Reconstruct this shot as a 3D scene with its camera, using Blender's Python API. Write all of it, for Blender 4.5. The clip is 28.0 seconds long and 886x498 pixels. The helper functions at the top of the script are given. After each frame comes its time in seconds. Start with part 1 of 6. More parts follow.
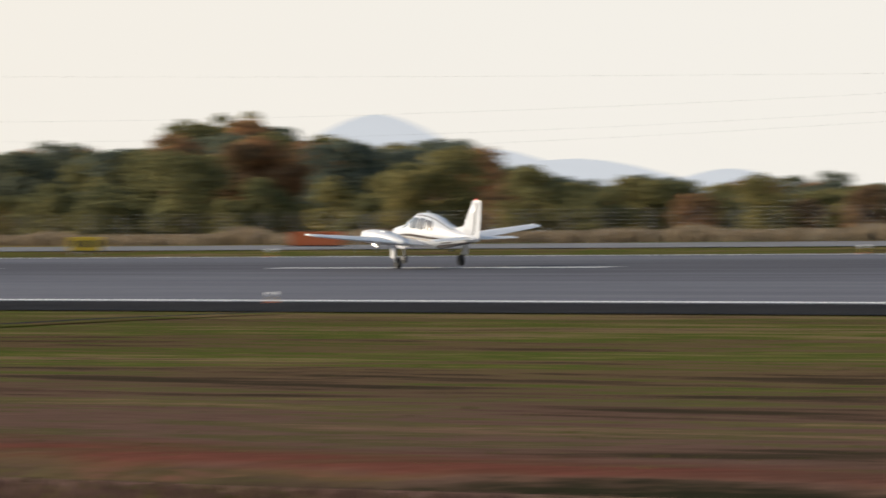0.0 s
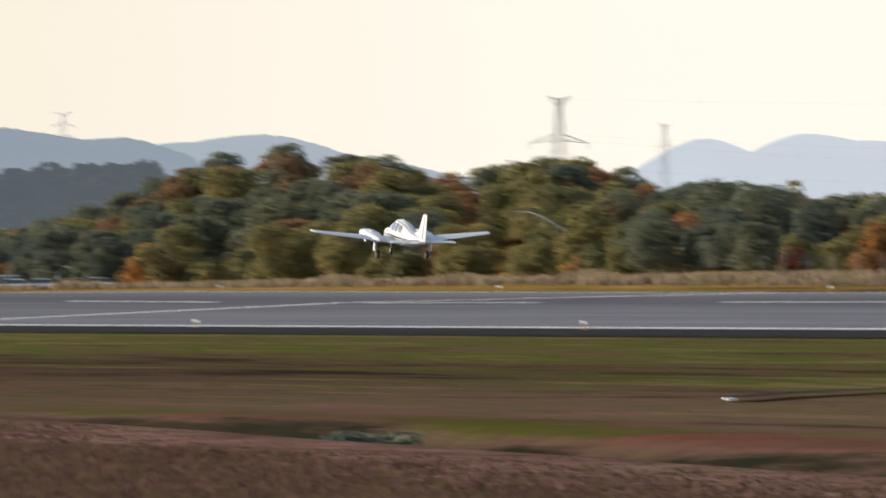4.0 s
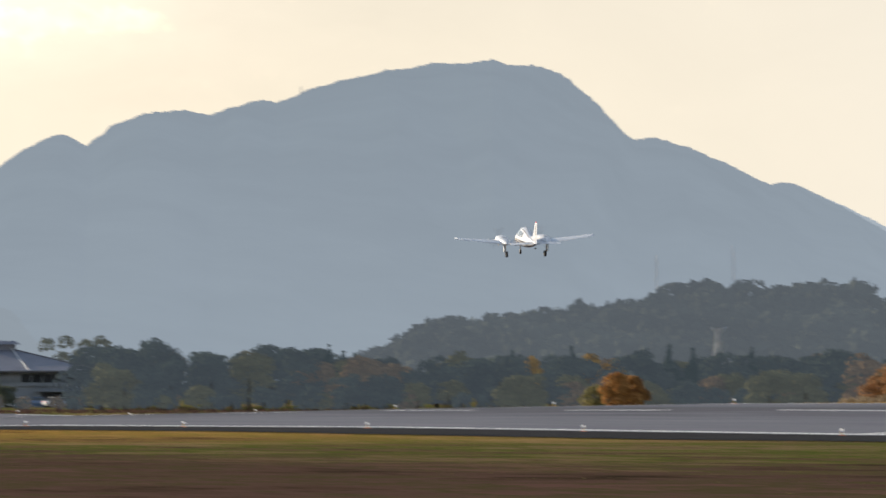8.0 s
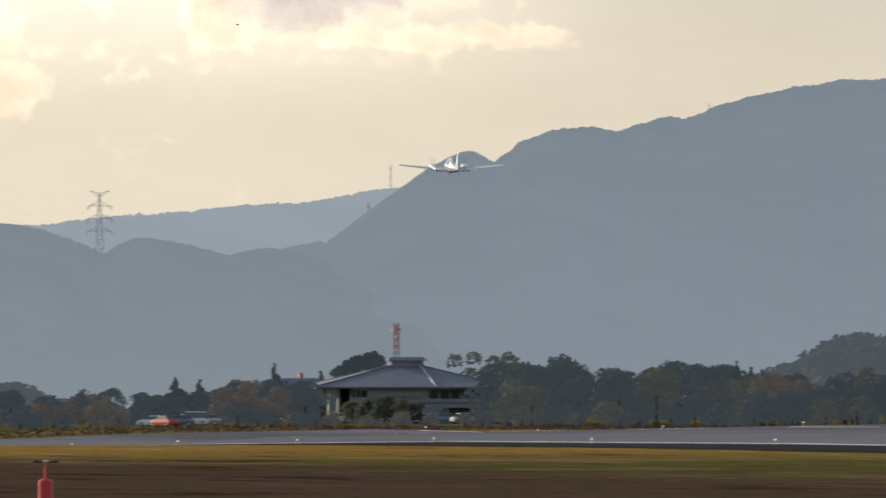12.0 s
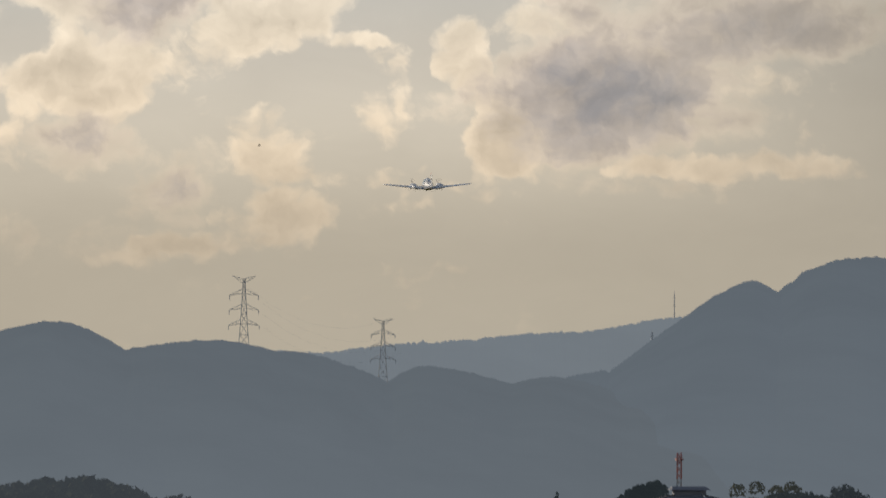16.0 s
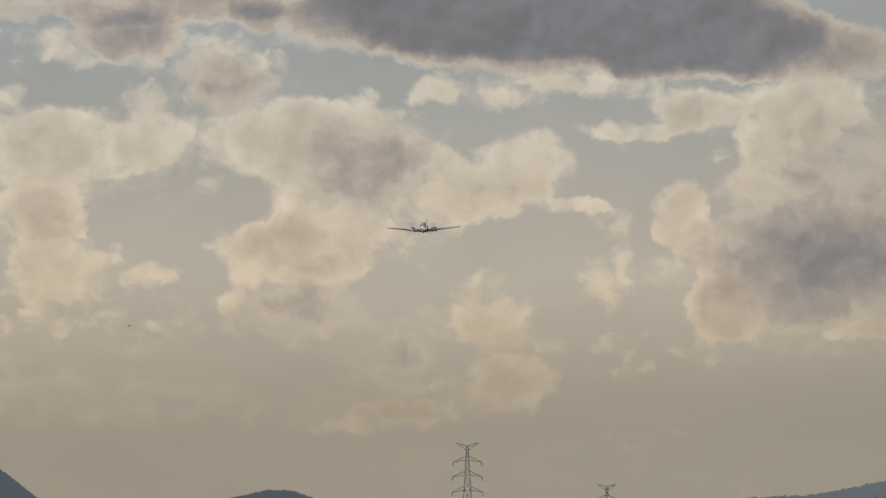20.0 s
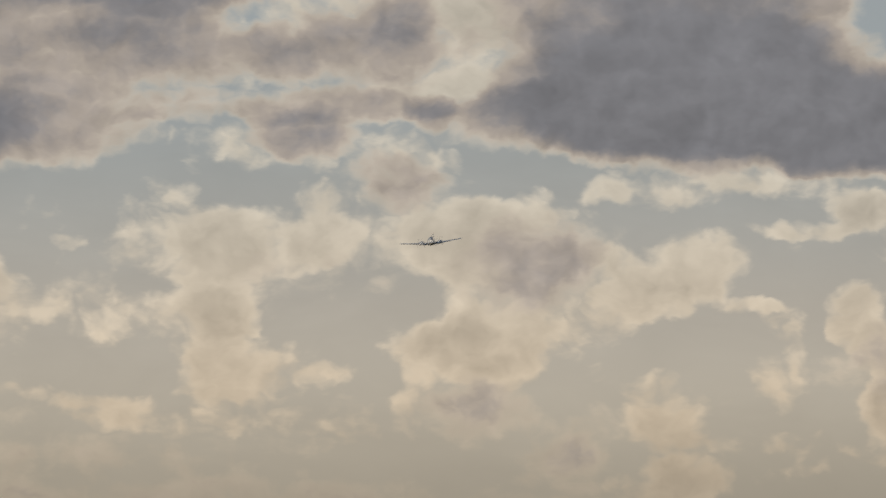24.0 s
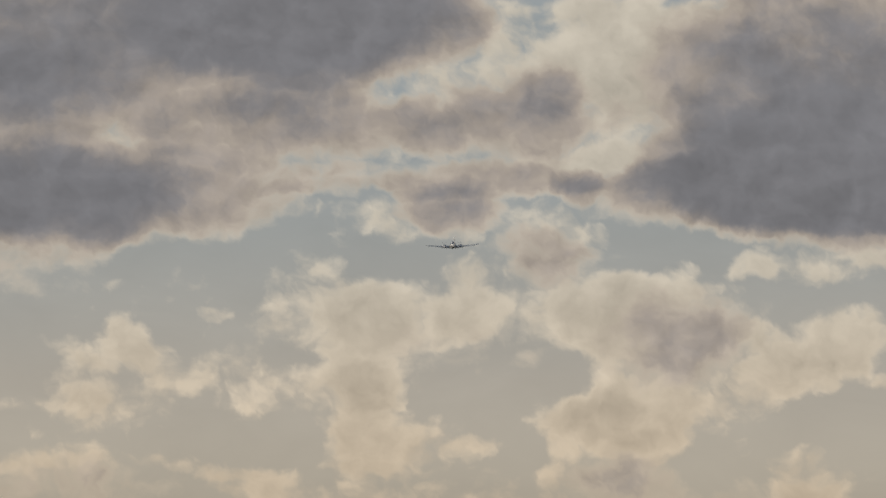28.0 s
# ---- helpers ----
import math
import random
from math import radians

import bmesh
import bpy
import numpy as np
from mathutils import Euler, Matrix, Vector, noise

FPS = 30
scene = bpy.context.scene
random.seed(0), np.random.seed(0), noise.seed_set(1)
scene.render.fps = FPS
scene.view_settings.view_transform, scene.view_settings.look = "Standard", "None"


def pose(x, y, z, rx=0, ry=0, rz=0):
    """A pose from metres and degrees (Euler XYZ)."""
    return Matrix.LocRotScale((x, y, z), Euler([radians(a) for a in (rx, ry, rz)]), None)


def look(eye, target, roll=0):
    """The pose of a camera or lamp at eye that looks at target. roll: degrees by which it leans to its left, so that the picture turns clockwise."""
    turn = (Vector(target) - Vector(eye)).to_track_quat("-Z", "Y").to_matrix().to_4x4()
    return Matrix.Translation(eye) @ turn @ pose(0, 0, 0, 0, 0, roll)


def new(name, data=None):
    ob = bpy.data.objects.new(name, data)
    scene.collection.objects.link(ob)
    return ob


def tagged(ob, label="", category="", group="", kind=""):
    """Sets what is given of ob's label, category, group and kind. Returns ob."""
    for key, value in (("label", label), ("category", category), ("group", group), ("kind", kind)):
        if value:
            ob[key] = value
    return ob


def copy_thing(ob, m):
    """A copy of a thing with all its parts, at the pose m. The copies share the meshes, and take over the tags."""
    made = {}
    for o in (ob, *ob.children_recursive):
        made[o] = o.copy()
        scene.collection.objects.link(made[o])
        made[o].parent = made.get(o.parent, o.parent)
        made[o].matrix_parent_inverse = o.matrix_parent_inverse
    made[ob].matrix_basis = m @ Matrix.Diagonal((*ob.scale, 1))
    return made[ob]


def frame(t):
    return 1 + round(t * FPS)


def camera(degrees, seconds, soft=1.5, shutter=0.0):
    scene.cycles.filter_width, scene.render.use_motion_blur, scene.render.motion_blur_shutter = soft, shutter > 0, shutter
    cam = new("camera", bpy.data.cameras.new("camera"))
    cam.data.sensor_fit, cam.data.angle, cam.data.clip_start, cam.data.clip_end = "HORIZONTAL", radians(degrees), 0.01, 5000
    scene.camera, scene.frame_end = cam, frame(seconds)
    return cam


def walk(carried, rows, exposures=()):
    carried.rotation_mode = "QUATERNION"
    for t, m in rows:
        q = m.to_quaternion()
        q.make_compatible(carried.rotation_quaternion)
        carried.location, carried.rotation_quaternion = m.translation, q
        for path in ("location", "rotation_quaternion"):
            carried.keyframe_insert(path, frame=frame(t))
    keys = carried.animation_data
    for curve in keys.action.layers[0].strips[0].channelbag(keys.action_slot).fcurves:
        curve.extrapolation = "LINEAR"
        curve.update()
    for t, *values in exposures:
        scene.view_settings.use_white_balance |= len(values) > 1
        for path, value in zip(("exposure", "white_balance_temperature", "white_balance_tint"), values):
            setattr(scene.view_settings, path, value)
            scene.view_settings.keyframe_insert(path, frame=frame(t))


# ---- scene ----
# Directions are bearings clockwise from the runway's heading (+y) and elevations, both in milliradians, from the tripod.
cam = camera(5.281, 28.0, 1.5, 0.9)
EYE = (0.0, 0.0, 5.6)
# seconds, bearing, elevation, lean
PATH = [
    (0, 504.12, -9.82, 0.01), (0.5, 476.75, -10.24, 0.0), (1.0, 460.86, -9.23, -0.01), (1.5, 436.33, -9.81, -0.0), (2.0, 416.63, -8.08, 0.11), (2.5, 403.57, -7.26, 0.07),
    (3.0, 383.58, -8.13, 0.1), (3.5, 367.16, -8.48, -0.19), (4.0, 354.71, -6.48, -0.05), (4.5, 338.19, -3.71, -0.06), (6.5, 282.65, 1.46, -0.28), (7.0, 273.33, 1.84, 0.11),
    (7.5, 262.27, 3.52, -0.18), (8.0, 254.78, 5.05, -0.0), (8.5, 247.69, 6.66, -0.12), (9.0, 247.79, 6.63, 0.15), (9.5, 240.36, 7.89, 0.04), (10.0, 231.28, 6.21, -0.08),
    (10.5, 224.19, 7.16, -0.06), (11.0, 216.75, 7.31, -0.08), (11.5, 217.66, 7.34, 0.06), (12.0, 212.34, 6.74, 0.04), (12.5, 209.14, 6.82, 0.05), (13.0, 204.5, 6.97, -0.06),
    (13.5, 198.41, 8.43, 0.33), (15.5, 185.27, 17.21, 0.3), (16.0, 182.78, 20.06, 0.34), (16.5, 182.91, 22.87, 0.2), (17.0, 179.56, 25.19, 0.21), (17.5, 178.5, 27.78, 0.19),
    (18.0, 177.25, 30.27, 0.37), (18.5, 172.14, 31.73, 0.2), (19.0, 167.72, 34.56, -0.13), (19.5, 159.38, 35.8, -0.15), (20.0, 159.65, 37.3, -0.21), (20.5, 155.79, 38.1, -0.36),
    (21.0, 154.93, 39.96, -0.3), (21.5, 148.33, 41.18, -0.51), (23.5, 145.61, 45.92, -0.02), (24.0, 141.61, 47.72, -0.14), (24.5, 137.79, 46.88, -0.16), (25.0, 139.37, 47.45, -0.11),
    (25.5, 138.22, 49.24, 0.07), (26.0, 138.07, 51.68, 0.28), (26.5, 139.03, 52.71, 0.0), (27.0, 129.62, 52.05, -0.02), (27.5, 128.01, 53.07, -0.1), (28.0, 126.33, 55.43, 0.16),
]

walk(cam, [(t, pose(*EYE, 90 + math.degrees(e / 1000), 0, -math.degrees(b / 1000)) @ pose(0, 0, 0, 0, 0, r)) for t, b, e, r in PATH],
     [(0, 0.0), (2, 0.03), (3, 0.12), (4, 0.20), (4.5, 0.20), (6.5, 0.16), (9, 0.18), (10, 0.07), (11, -0.08), (12, -0.20), (13.5, -0.30), (15.5, -0.92), (16, -1.05), (17, -1.27), (20, -1.53), (24, -1.53), (26, -1.53), (28, -1.60)])

# ---- world, sun ----
SUN_B, SUN_E = -0.70, 0.30       # the sun's bearing and height, radians


def at(b, e, d):
    """The point at bearing b and elevation e (milliradians), d metres off over the ground."""
    return Vector((d * math.sin(b / 1000), d * math.cos(b / 1000), EYE[2] + d * math.tan(e / 1000)))


def nodes_of(tree):
    tree.nodes.clear()

    def add(kind, ins=(), **props):
        n = tree.nodes.new(kind)
        for k, v in props.items():
            setattr(n, k, v)
        for k, v in dict(ins).items():
            if isinstance(v, bpy.types.NodeSocket):
                tree.links.new(v, n.inputs[k])
            else:
                n.inputs[k].default_value = v
        return n
    return add


def math_node(add, op, a, b=0.0, c=0.0, clamp=False):
    return add("ShaderNodeMath", {0: a, 1: b, 2: c}, operation=op, use_clamp=clamp).outputs[0]


def ramp(add, fac, stops, smooth=False):
    n = add("ShaderNodeValToRGB", {0: fac})
    el = n.color_ramp.elements
    while len(el) < len(stops):
        el.new(0.5)
    for s, (p, c) in zip(el, stops):
        s.position, s.color = p, (*c, 1)
    if smooth:
        n.color_ramp.interpolation = "EASE"
    return n.outputs[0]


# clouds: bearing, elevation, half width, half height, weight
DARK_HIGH = [(90.8, 80.2, 32.9, 8.8, 1.25), (71.4, 63.7, 21.2, 11.2, 1.0), (92.0, 60.8, 17.6, 4.2, 0.85), (110.8, 68.1, 13.5, 3.6, 0.85), (133.4, 68.7, 9.7, 4.4, 0.75), (136.7, 72.5, 3.5, 3.5, 0.4), (164.9, 70.8, 15.9, 11.8, 1.25), (158.4, 61.1, 17.0, 3.4, 0.8), (171.4, 63.1, 19.4, 6.5, 1.0), (187.2, 60.1, 9.4, 4.7, 0.9), (193.8, 57.9, 15.3, 2.9, 0.9), (126.7, 59.5, 5.0, 2.4, 0.72), (140.2, 62.2, 2.6, 1.6, 0.6), (136.7, 54.6, 4.7, 3.2, 0.62), (125.5, 62.7, 15.3, 1.6, 0.6), (113.2, 79.0, 15.3, 5.3, 0.9)]
DARK_MID = [(151.7, 46.1, 8.8, 5.3, 0.32), (130.2, 44.8, 11.2, 2.6, 0.29), (144.3, 31.1, 5.6, 3.1, 0.56), (92.6, 40.8, 4.1, 2.1, 0.25), (87.3, 31.1, 14.1, 2, 0.36), (154.3, 24.9, 4.7, 2.5, 0.32), (99.1, 24.9, 19.4, 3.5, 0.32), (197.3, 37.6, 10, 7.3, 0.5), (201.2, 35.5, 15.3, 5.2, 0.53), (214.7, 47.2, 15.9, 5.6, 0.58), (152.4, 46.1, 5, 5, 0.3), (154.2, 26.7, 4.1, 2.5, 0.25), (206.5, 26.4, 10, 1.5, 0.25), (221.5, 42.5, 13.5, 2.9, 0.34), (133.2, 20.8, 32.9, 2.5, 0.27), (195.9, 47.8, 3.5, 2.9, 0.14), (147.3, 45.8, 4.7, 4.1, 0.18)]
BRIGHT_HIGH = [(133.1, 75.5, 17.6, 6.5, 1.0), (146.1, 77.8, 8.8, 5.3, 0.8), (147.3, 67.8, 9.4, 4.1, 1.0), (96.1, 66.7, 7.6, 2.9, 1.0), (86.1, 67.2, 5.3, 1.2, 0.6), (106.7, 60.5, 4.4, 1.6, 0.85), (84.9, 57.4, 8.8, 1.3, 0.7), (97.3, 57.0, 4.1, 0.9, 0.6), (120.8, 58.3, 7.1, 2.5, 0.95), (129.6, 60.7, 5.6, 2.1, 0.8), (136.4, 63.2, 4.0, 1.5, 0.95), (138.1, 56.7, 4.4, 2.9, 0.85), (129.0, 53.7, 2.5, 3.2, 0.75), (118.5, 68.4, 3.5, 2.4, 0.7), (171.4, 78.4, 3.5, 3.5, 0.9), (163.7, 77.8, 4.1, 1.6, 0.7), (156.7, 79.7, 5.9, 1.5, 0.8), (124.3, 65.2, 17.6, 1.4, 0.6), (142.0, 63.7, 7.6, 1.8, 0.5)]
BRIGHT_WEST = [(114.9, 49.9, 5.9, 4.4, 1.1), (121.4, 47.6, 11.2, 3.2, 0.8), (133.1, 49.3, 12.3, 3.5, 0.95), (143.7, 47.3, 5.9, 4.7, 1.0), (149.9, 52.0, 5.6, 2.0, 0.95), (153.7, 44.9, 8.8, 5.0, 0.8), (158.4, 46.7, 2.9, 1.3, 0.7), (118.7, 43.7, 3.8, 4.1, 0.9), (117.0, 39.9, 4.1, 3.8, 0.9), (122.3, 34.9, 7.1, 2.4, 0.95), (130.8, 34.9, 2.9, 1.1, 0.7), (92.0, 42.6, 7.3, 3.8, 1.0), (94.1, 46.1, 2.6, 2.6, 0.8), (106.4, 41.4, 5.6, 3.2, 1.0), (87.9, 37.6, 7.6, 2.6, 0.65), (90.2, 32.8, 13.5, 1.4, 0.9), (106.1, 31.5, 4.4, 1.8, 0.75), (102.7, 48.8, 1.8, 0.9, 0.7), (91.4, 51.7, 6.5, 0.9, 0.45)]
BRIGHT_MID = [(142.6, 38.1, 4.1, 2.1, 0.95), (138.7, 34.6, 2.4, 4.4, 0.85), (150.2, 38.7, 8.2, 2.8, 0.8), (147.8, 34.9, 5.3, 2.4, 0.6), (165.5, 54.2, 8.8, 2.1, 0.9), (158.4, 53.4, 2.1, 1.2, 0.7), (167.8, 46.1, 4.7, 2.9, 0.75), (164.3, 43.0, 5.0, 2.1, 0.75), (177.9, 55.8, 6.8, 2.5, 1.0), (186.3, 51.6, 3.2, 1.4, 0.8), (179.6, 49.5, 6.5, 0.9, 0.5), (167.9, 46.4, 3.8, 2.8, 0.9), (162.0, 42.6, 4.1, 2.8, 0.7), (177.3, 39.9, 2.1, 2.1, 0.9), (174.4, 41.8, 2.6, 0.8, 0.75), (175.4, 34.0, 2.2, 3.6, 0.9), (178.5, 36.4, 1.2, 2.9, 0.7), (143.2, 38.2, 6.5, 2.8, 0.9), (147.3, 35.8, 4.1, 2.6, 0.7)]
BRIGHT_EAST = [(162.9, 32.0, 2.6, 2.6, 0.75), (166.1, 27.0, 3.5, 3.5, 0.65), (186.1, 51.7, 4.4, 1.8, 0.9), (192.6, 49.3, 7.1, 3.2, 0.75), (198.5, 52.0, 4.1, 3.5, 0.8), (179.1, 49.6, 5.3, 0.9, 0.55), (192.0, 43.0, 9.4, 1.4, 0.85), (184.7, 40.5, 2.6, 2.9, 0.95), (187.9, 36.7, 2.5, 2.6, 0.95), (188.8, 32.0, 3.5, 3.1, 1.0), (194.9, 32.9, 4.1, 2.1, 0.55), (115.0, 30.8, 10.6, 2.0, 0.65), (132.0, 29.3, 11.2, 2.6, 0.65), (166.7, 22.9, 4.4, 2.4, 0.7), (177.3, 27.6, 7.6, 1.3, 0.6), (174.4, 23.5, 7.6, 1.1, 0.5), (156.7, 20.5, 6.5, 0.9, 0.55), (147.9, 18.5, 2.9, 1.1, 0.55), (119.1, 36.4, 3.5, 3.5, 0.7)]
BRIGHT_LOW = [(164.7, 29.6, 4.1, 4.1, 0.6), (181.2, 25.5, 8.8, 1.4, 0.5), (165.3, 23.1, 7.1, 2.0, 0.6), (198.8, 51.4, 6.8, 3.8, 0.9), (194.7, 45.8, 4.4, 3.5, 0.75), (188.8, 31.1, 2.9, 3.2, 0.95), (185.0, 39.0, 2.8, 3.2, 0.85), (205.9, 39.5, 7.6, 1.9, 0.85), (215.9, 37.7, 7.1, 1.6, 0.75), (220.0, 32.0, 1.5, 2.1, 0.7), (211.8, 28.9, 14.1, 1.3, 0.75), (154.2, 19.3, 8.2, 1.3, 0.5), (155.1, 20.2, 9.4, 1.3, 0.5), (180.3, 17.3, 8.8, 1.3, 0.45), (209.7, 28.1, 14.1, 1.6, 0.6), (190.5, 30.5, 3.5, 3.5, 0.6)]


def make_world():
    w = bpy.data.worlds.new("sky")
    scene.world = w
    w.use_nodes = True
    add = nodes_of(w.node_tree)
    vec = lambda op, a, b=(0, 0, 0), c=(0, 0, 0): add("ShaderNodeVectorMath", {0: a, 1: b, 2: c}, operation=op).outputs[0]
    direction = add("ShaderNodeTexCoord").outputs["Generated"]
    xyz = add("ShaderNodeSeparateXYZ", {0: direction})
    bear = math_node(add, "MULTIPLY", math_node(add, "ARCTAN2", xyz.outputs[0], xyz.outputs[1]), 1000.0)
    elev = math_node(add, "MULTIPLY", math_node(add, "ARCSINE", xyz.outputs[2]), 1000.0)
    place = add("ShaderNodeCombineXYZ", {0: bear, 1: elev}).outputs[0]

    def warp(scale, amount, seed, v):
        n = add("ShaderNodeTexNoise", {"Vector": vec("ADD", v, (seed, seed * 2, 0)), "Scale": scale, "Detail": 4.0, "Roughness": 0.62})
        return vec("MULTIPLY_ADD", vec("SUBTRACT", n.outputs["Color"], (0.5, 0.5, 0.5)), (amount, amount * 0.75, 0), v)

    def masses(q, rows, reach):
        """How much cloud the given masses put in direction q."""
        total = None
        for b, e, rb, re, k in rows:
            v = vec("MULTIPLY_ADD", q, (1 / rb / reach, 1 / re / reach, 0), (-b / rb / reach, -e / re / reach, 0))
            d = add("ShaderNodeVectorMath", {0: v, 1: v}, operation="DOT_PRODUCT").outputs["Value"]
            f = math_node(add, "MULTIPLY_ADD", d, -k, k, clamp=True)
            total = f if total is None else math_node(add, "ADD", total, f)
        return total

    def billow(q, detail=7.0):
        """Torn, heaped relief of the cloud tops."""
        fine = add("ShaderNodeTexNoise", {"Vector": q, "Scale": 0.20, "Detail": detail, "Roughness": 0.6}).outputs["Fac"]
        puff = add("ShaderNodeTexVoronoi", {"Vector": vec("MULTIPLY", q, (0.30, 0.38, 1)), "Scale": 1.0, "Detail": 2.0, "Roughness": 0.5, "Smoothness": 0.5}, feature="SMOOTH_F1", normalize=False).outputs["Distance"]
        return math_node(add, "MULTIPLY_ADD", puff, -0.30, math_node(add, "ADD", fine, 0.11))
    smooth = lambda v, a, b, lo=0.0, hi=1.0: add("ShaderNodeMapRange", {0: v, 1: a, 2: b, 3: lo, 4: hi}, interpolation_type="SMOOTHSTEP").outputs[0]
    q = warp(0.5, 1.3, 9.0, warp(0.12, 5.5, 3.0, place))
    heap = billow(q)
    relief = math_node(add, "SUBTRACT", billow(q, 3.0), billow(vec("ADD", q, (-1.2, 1.3, 0)), 3.0))
    wide = add("ShaderNodeTexNoise", {"Vector": vec("MULTIPLY", place, (0.055, 0.11, 1)), "Scale": 1.0, "Detail": 6.0, "Roughness": 0.6, "Distortion": 0.4}).outputs["Fac"]
    torn = add("ShaderNodeTexNoise", {"Vector": q, "Scale": 0.16, "Detail": 6.0, "Roughness": 0.58}).outputs["Fac"]
    bright = masses(q, BRIGHT_HIGH + BRIGHT_WEST + BRIGHT_MID + BRIGHT_EAST + BRIGHT_LOW, 1.5)
    bright = math_node(add, "ADD", bright, math_node(add, "MULTIPLY_ADD", heap, 2.1, -1.02))
    bright = math_node(add, "ADD", bright, math_node(add, "MULTIPLY_ADD", wide, 1.3, -0.62))
    dark = masses(warp(0.3, 1.6, 21.0, q), DARK_HIGH + DARK_MID, 1.4)
    dark = math_node(add, "ADD", dark, math_node(add, "MULTIPLY_ADD", torn, 1.1, -0.58))
    dark = math_node(add, "ADD", dark, math_node(add, "MULTIPLY_ADD", wide, 0.8, -0.42))
    lit = ramp(add, smooth(elev, 22.0, 62.0), [(0.0, (0.635, 0.515, 0.375)), (1.0, (0.585, 0.532, 0.442))])
    lit = add("ShaderNodeVectorMath", {0: lit, 3: math_node(add, "MULTIPLY_ADD", relief, 0.75, math_node(add, "MULTIPLY_ADD", smooth(bright, 0.45, 1.8), -0.42, math_node(add, "MULTIPLY_ADD", torn, 0.9, 1.55)))}, operation="SCALE").outputs[0]
    shade = ramp(add, smooth(dark, 0.1, 1.25), [(0.0, (0.92, 0.78, 0.64)), (0.5, (0.66, 0.58, 0.52)), (0.8, (0.43, 0.41, 0.42)), (1.0, (0.345, 0.345, 0.375))])
    shade = add("ShaderNodeVectorMath", {0: shade, 3: math_node(add, "MULTIPLY_ADD", relief, 0.4, math_node(add, "MULTIPLY_ADD", wide, 0.5, 0.75))}, operation="SCALE").outputs[0]
    shadow = smooth(dark, 0.12, 0.62, 0.0, 0.96)
    cloud = add("ShaderNodeMix", {0: shadow, 6: lit, 7: shade}, data_type="RGBA").outputs[2]
    blue = ramp(add, smooth(elev, 14.0, 74.0), [(0.0, (0.97, 0.85, 0.665)), (0.45, (0.80, 0.735, 0.63)), (0.8, (0.65, 0.67, 0.645)), (1.0, (0.62, 0.68, 0.70))])
    blue = add("ShaderNodeVectorMath", {0: blue, 3: math_node(add, "MULTIPLY_ADD", wide, 0.22, 0.89)}, operation="SCALE").outputs[0]
    cover = math_node(add, "MAXIMUM", smooth(bright, 0.14, 0.95), smooth(dark, 0.10, 0.50))
    body = add("ShaderNodeMix", {0: cover, 6: blue, 7: cloud}, data_type="RGBA").outputs[2]
    # near the horizon the lit air veils the clouds
    veil = smooth(elev, 6.0, 38.0, 0.52, 0.0)
    air = ramp(add, add("ShaderNodeMapRange", {0: bear, 1: 120.0, 2: 520.0}).outputs[0], [(0.0, (0.93, 0.82, 0.64)), (0.3, (0.95, 0.865, 0.70)), (0.6, (0.91, 0.85, 0.755)), (1.0, (0.90, 0.87, 0.81))])
    far = add("ShaderNodeMapRange", {0: bear, 1: 190.0, 2: 330.0, 3: 0.0, 4: 0.94}).outputs[0]
    veil = math_node(add, "MAXIMUM", veil, far)
    body = add("ShaderNodeMix", {0: veil, 6: body, 7: air}, data_type="RGBA").outputs[2]
    # the high cloud is brighter than the haze below it
    lift = math_node(add, "MULTIPLY", smooth(elev, 17.0, 38.0, 0.0, 0.50), smooth(bear, 188.0, 245.0, 1.0, 0.0))
    lift = math_node(add, "SUBTRACT", math_node(add, "ADD", lift, 1.0), math_node(add, "MULTIPLY", smooth(bear, 170.0, 260.0, 0.0, 0.10), smooth(bear, 300.0, 380.0, 1.0, 0.0)))
    body = add("ShaderNodeVectorMath", {0: body, 3: lift}, operation="SCALE").outputs[0]
    # clear blue sky overhead
    sky = add("ShaderNodeTexSky", sky_type="NISHITA", sun_disc=False, sun_elevation=SUN_E, sun_rotation=SUN_B).outputs[0]
    clear = vec("MULTIPLY", sky, (0.15, 0.15, 0.15))
    up = smooth(elev, 90.0, 420.0, 0.0, 0.9)
    mixed = add("ShaderNodeMix", {0: up, 6: body, 7: clear}, data_type="RGBA").outputs[2]
    add("ShaderNodeOutputWorld", {0: add("ShaderNodeBackground", {0: mixed, 1: 1.0}).outputs[0]})


make_world()
sun = new("sun", bpy.data.lights.new("sun", "SUN"))
sun.data.energy, sun.data.angle, sun.data.color = 5.2, radians(0.6), (1.0, 0.85, 0.66)
sun.matrix_world = look((math.sin(SUN_B) * math.cos(SUN_E) * 100, math.cos(SUN_B) * math.cos(SUN_E) * 100, math.sin(SUN_E) * 100), (0, 0, 0))

# ---- materials ----


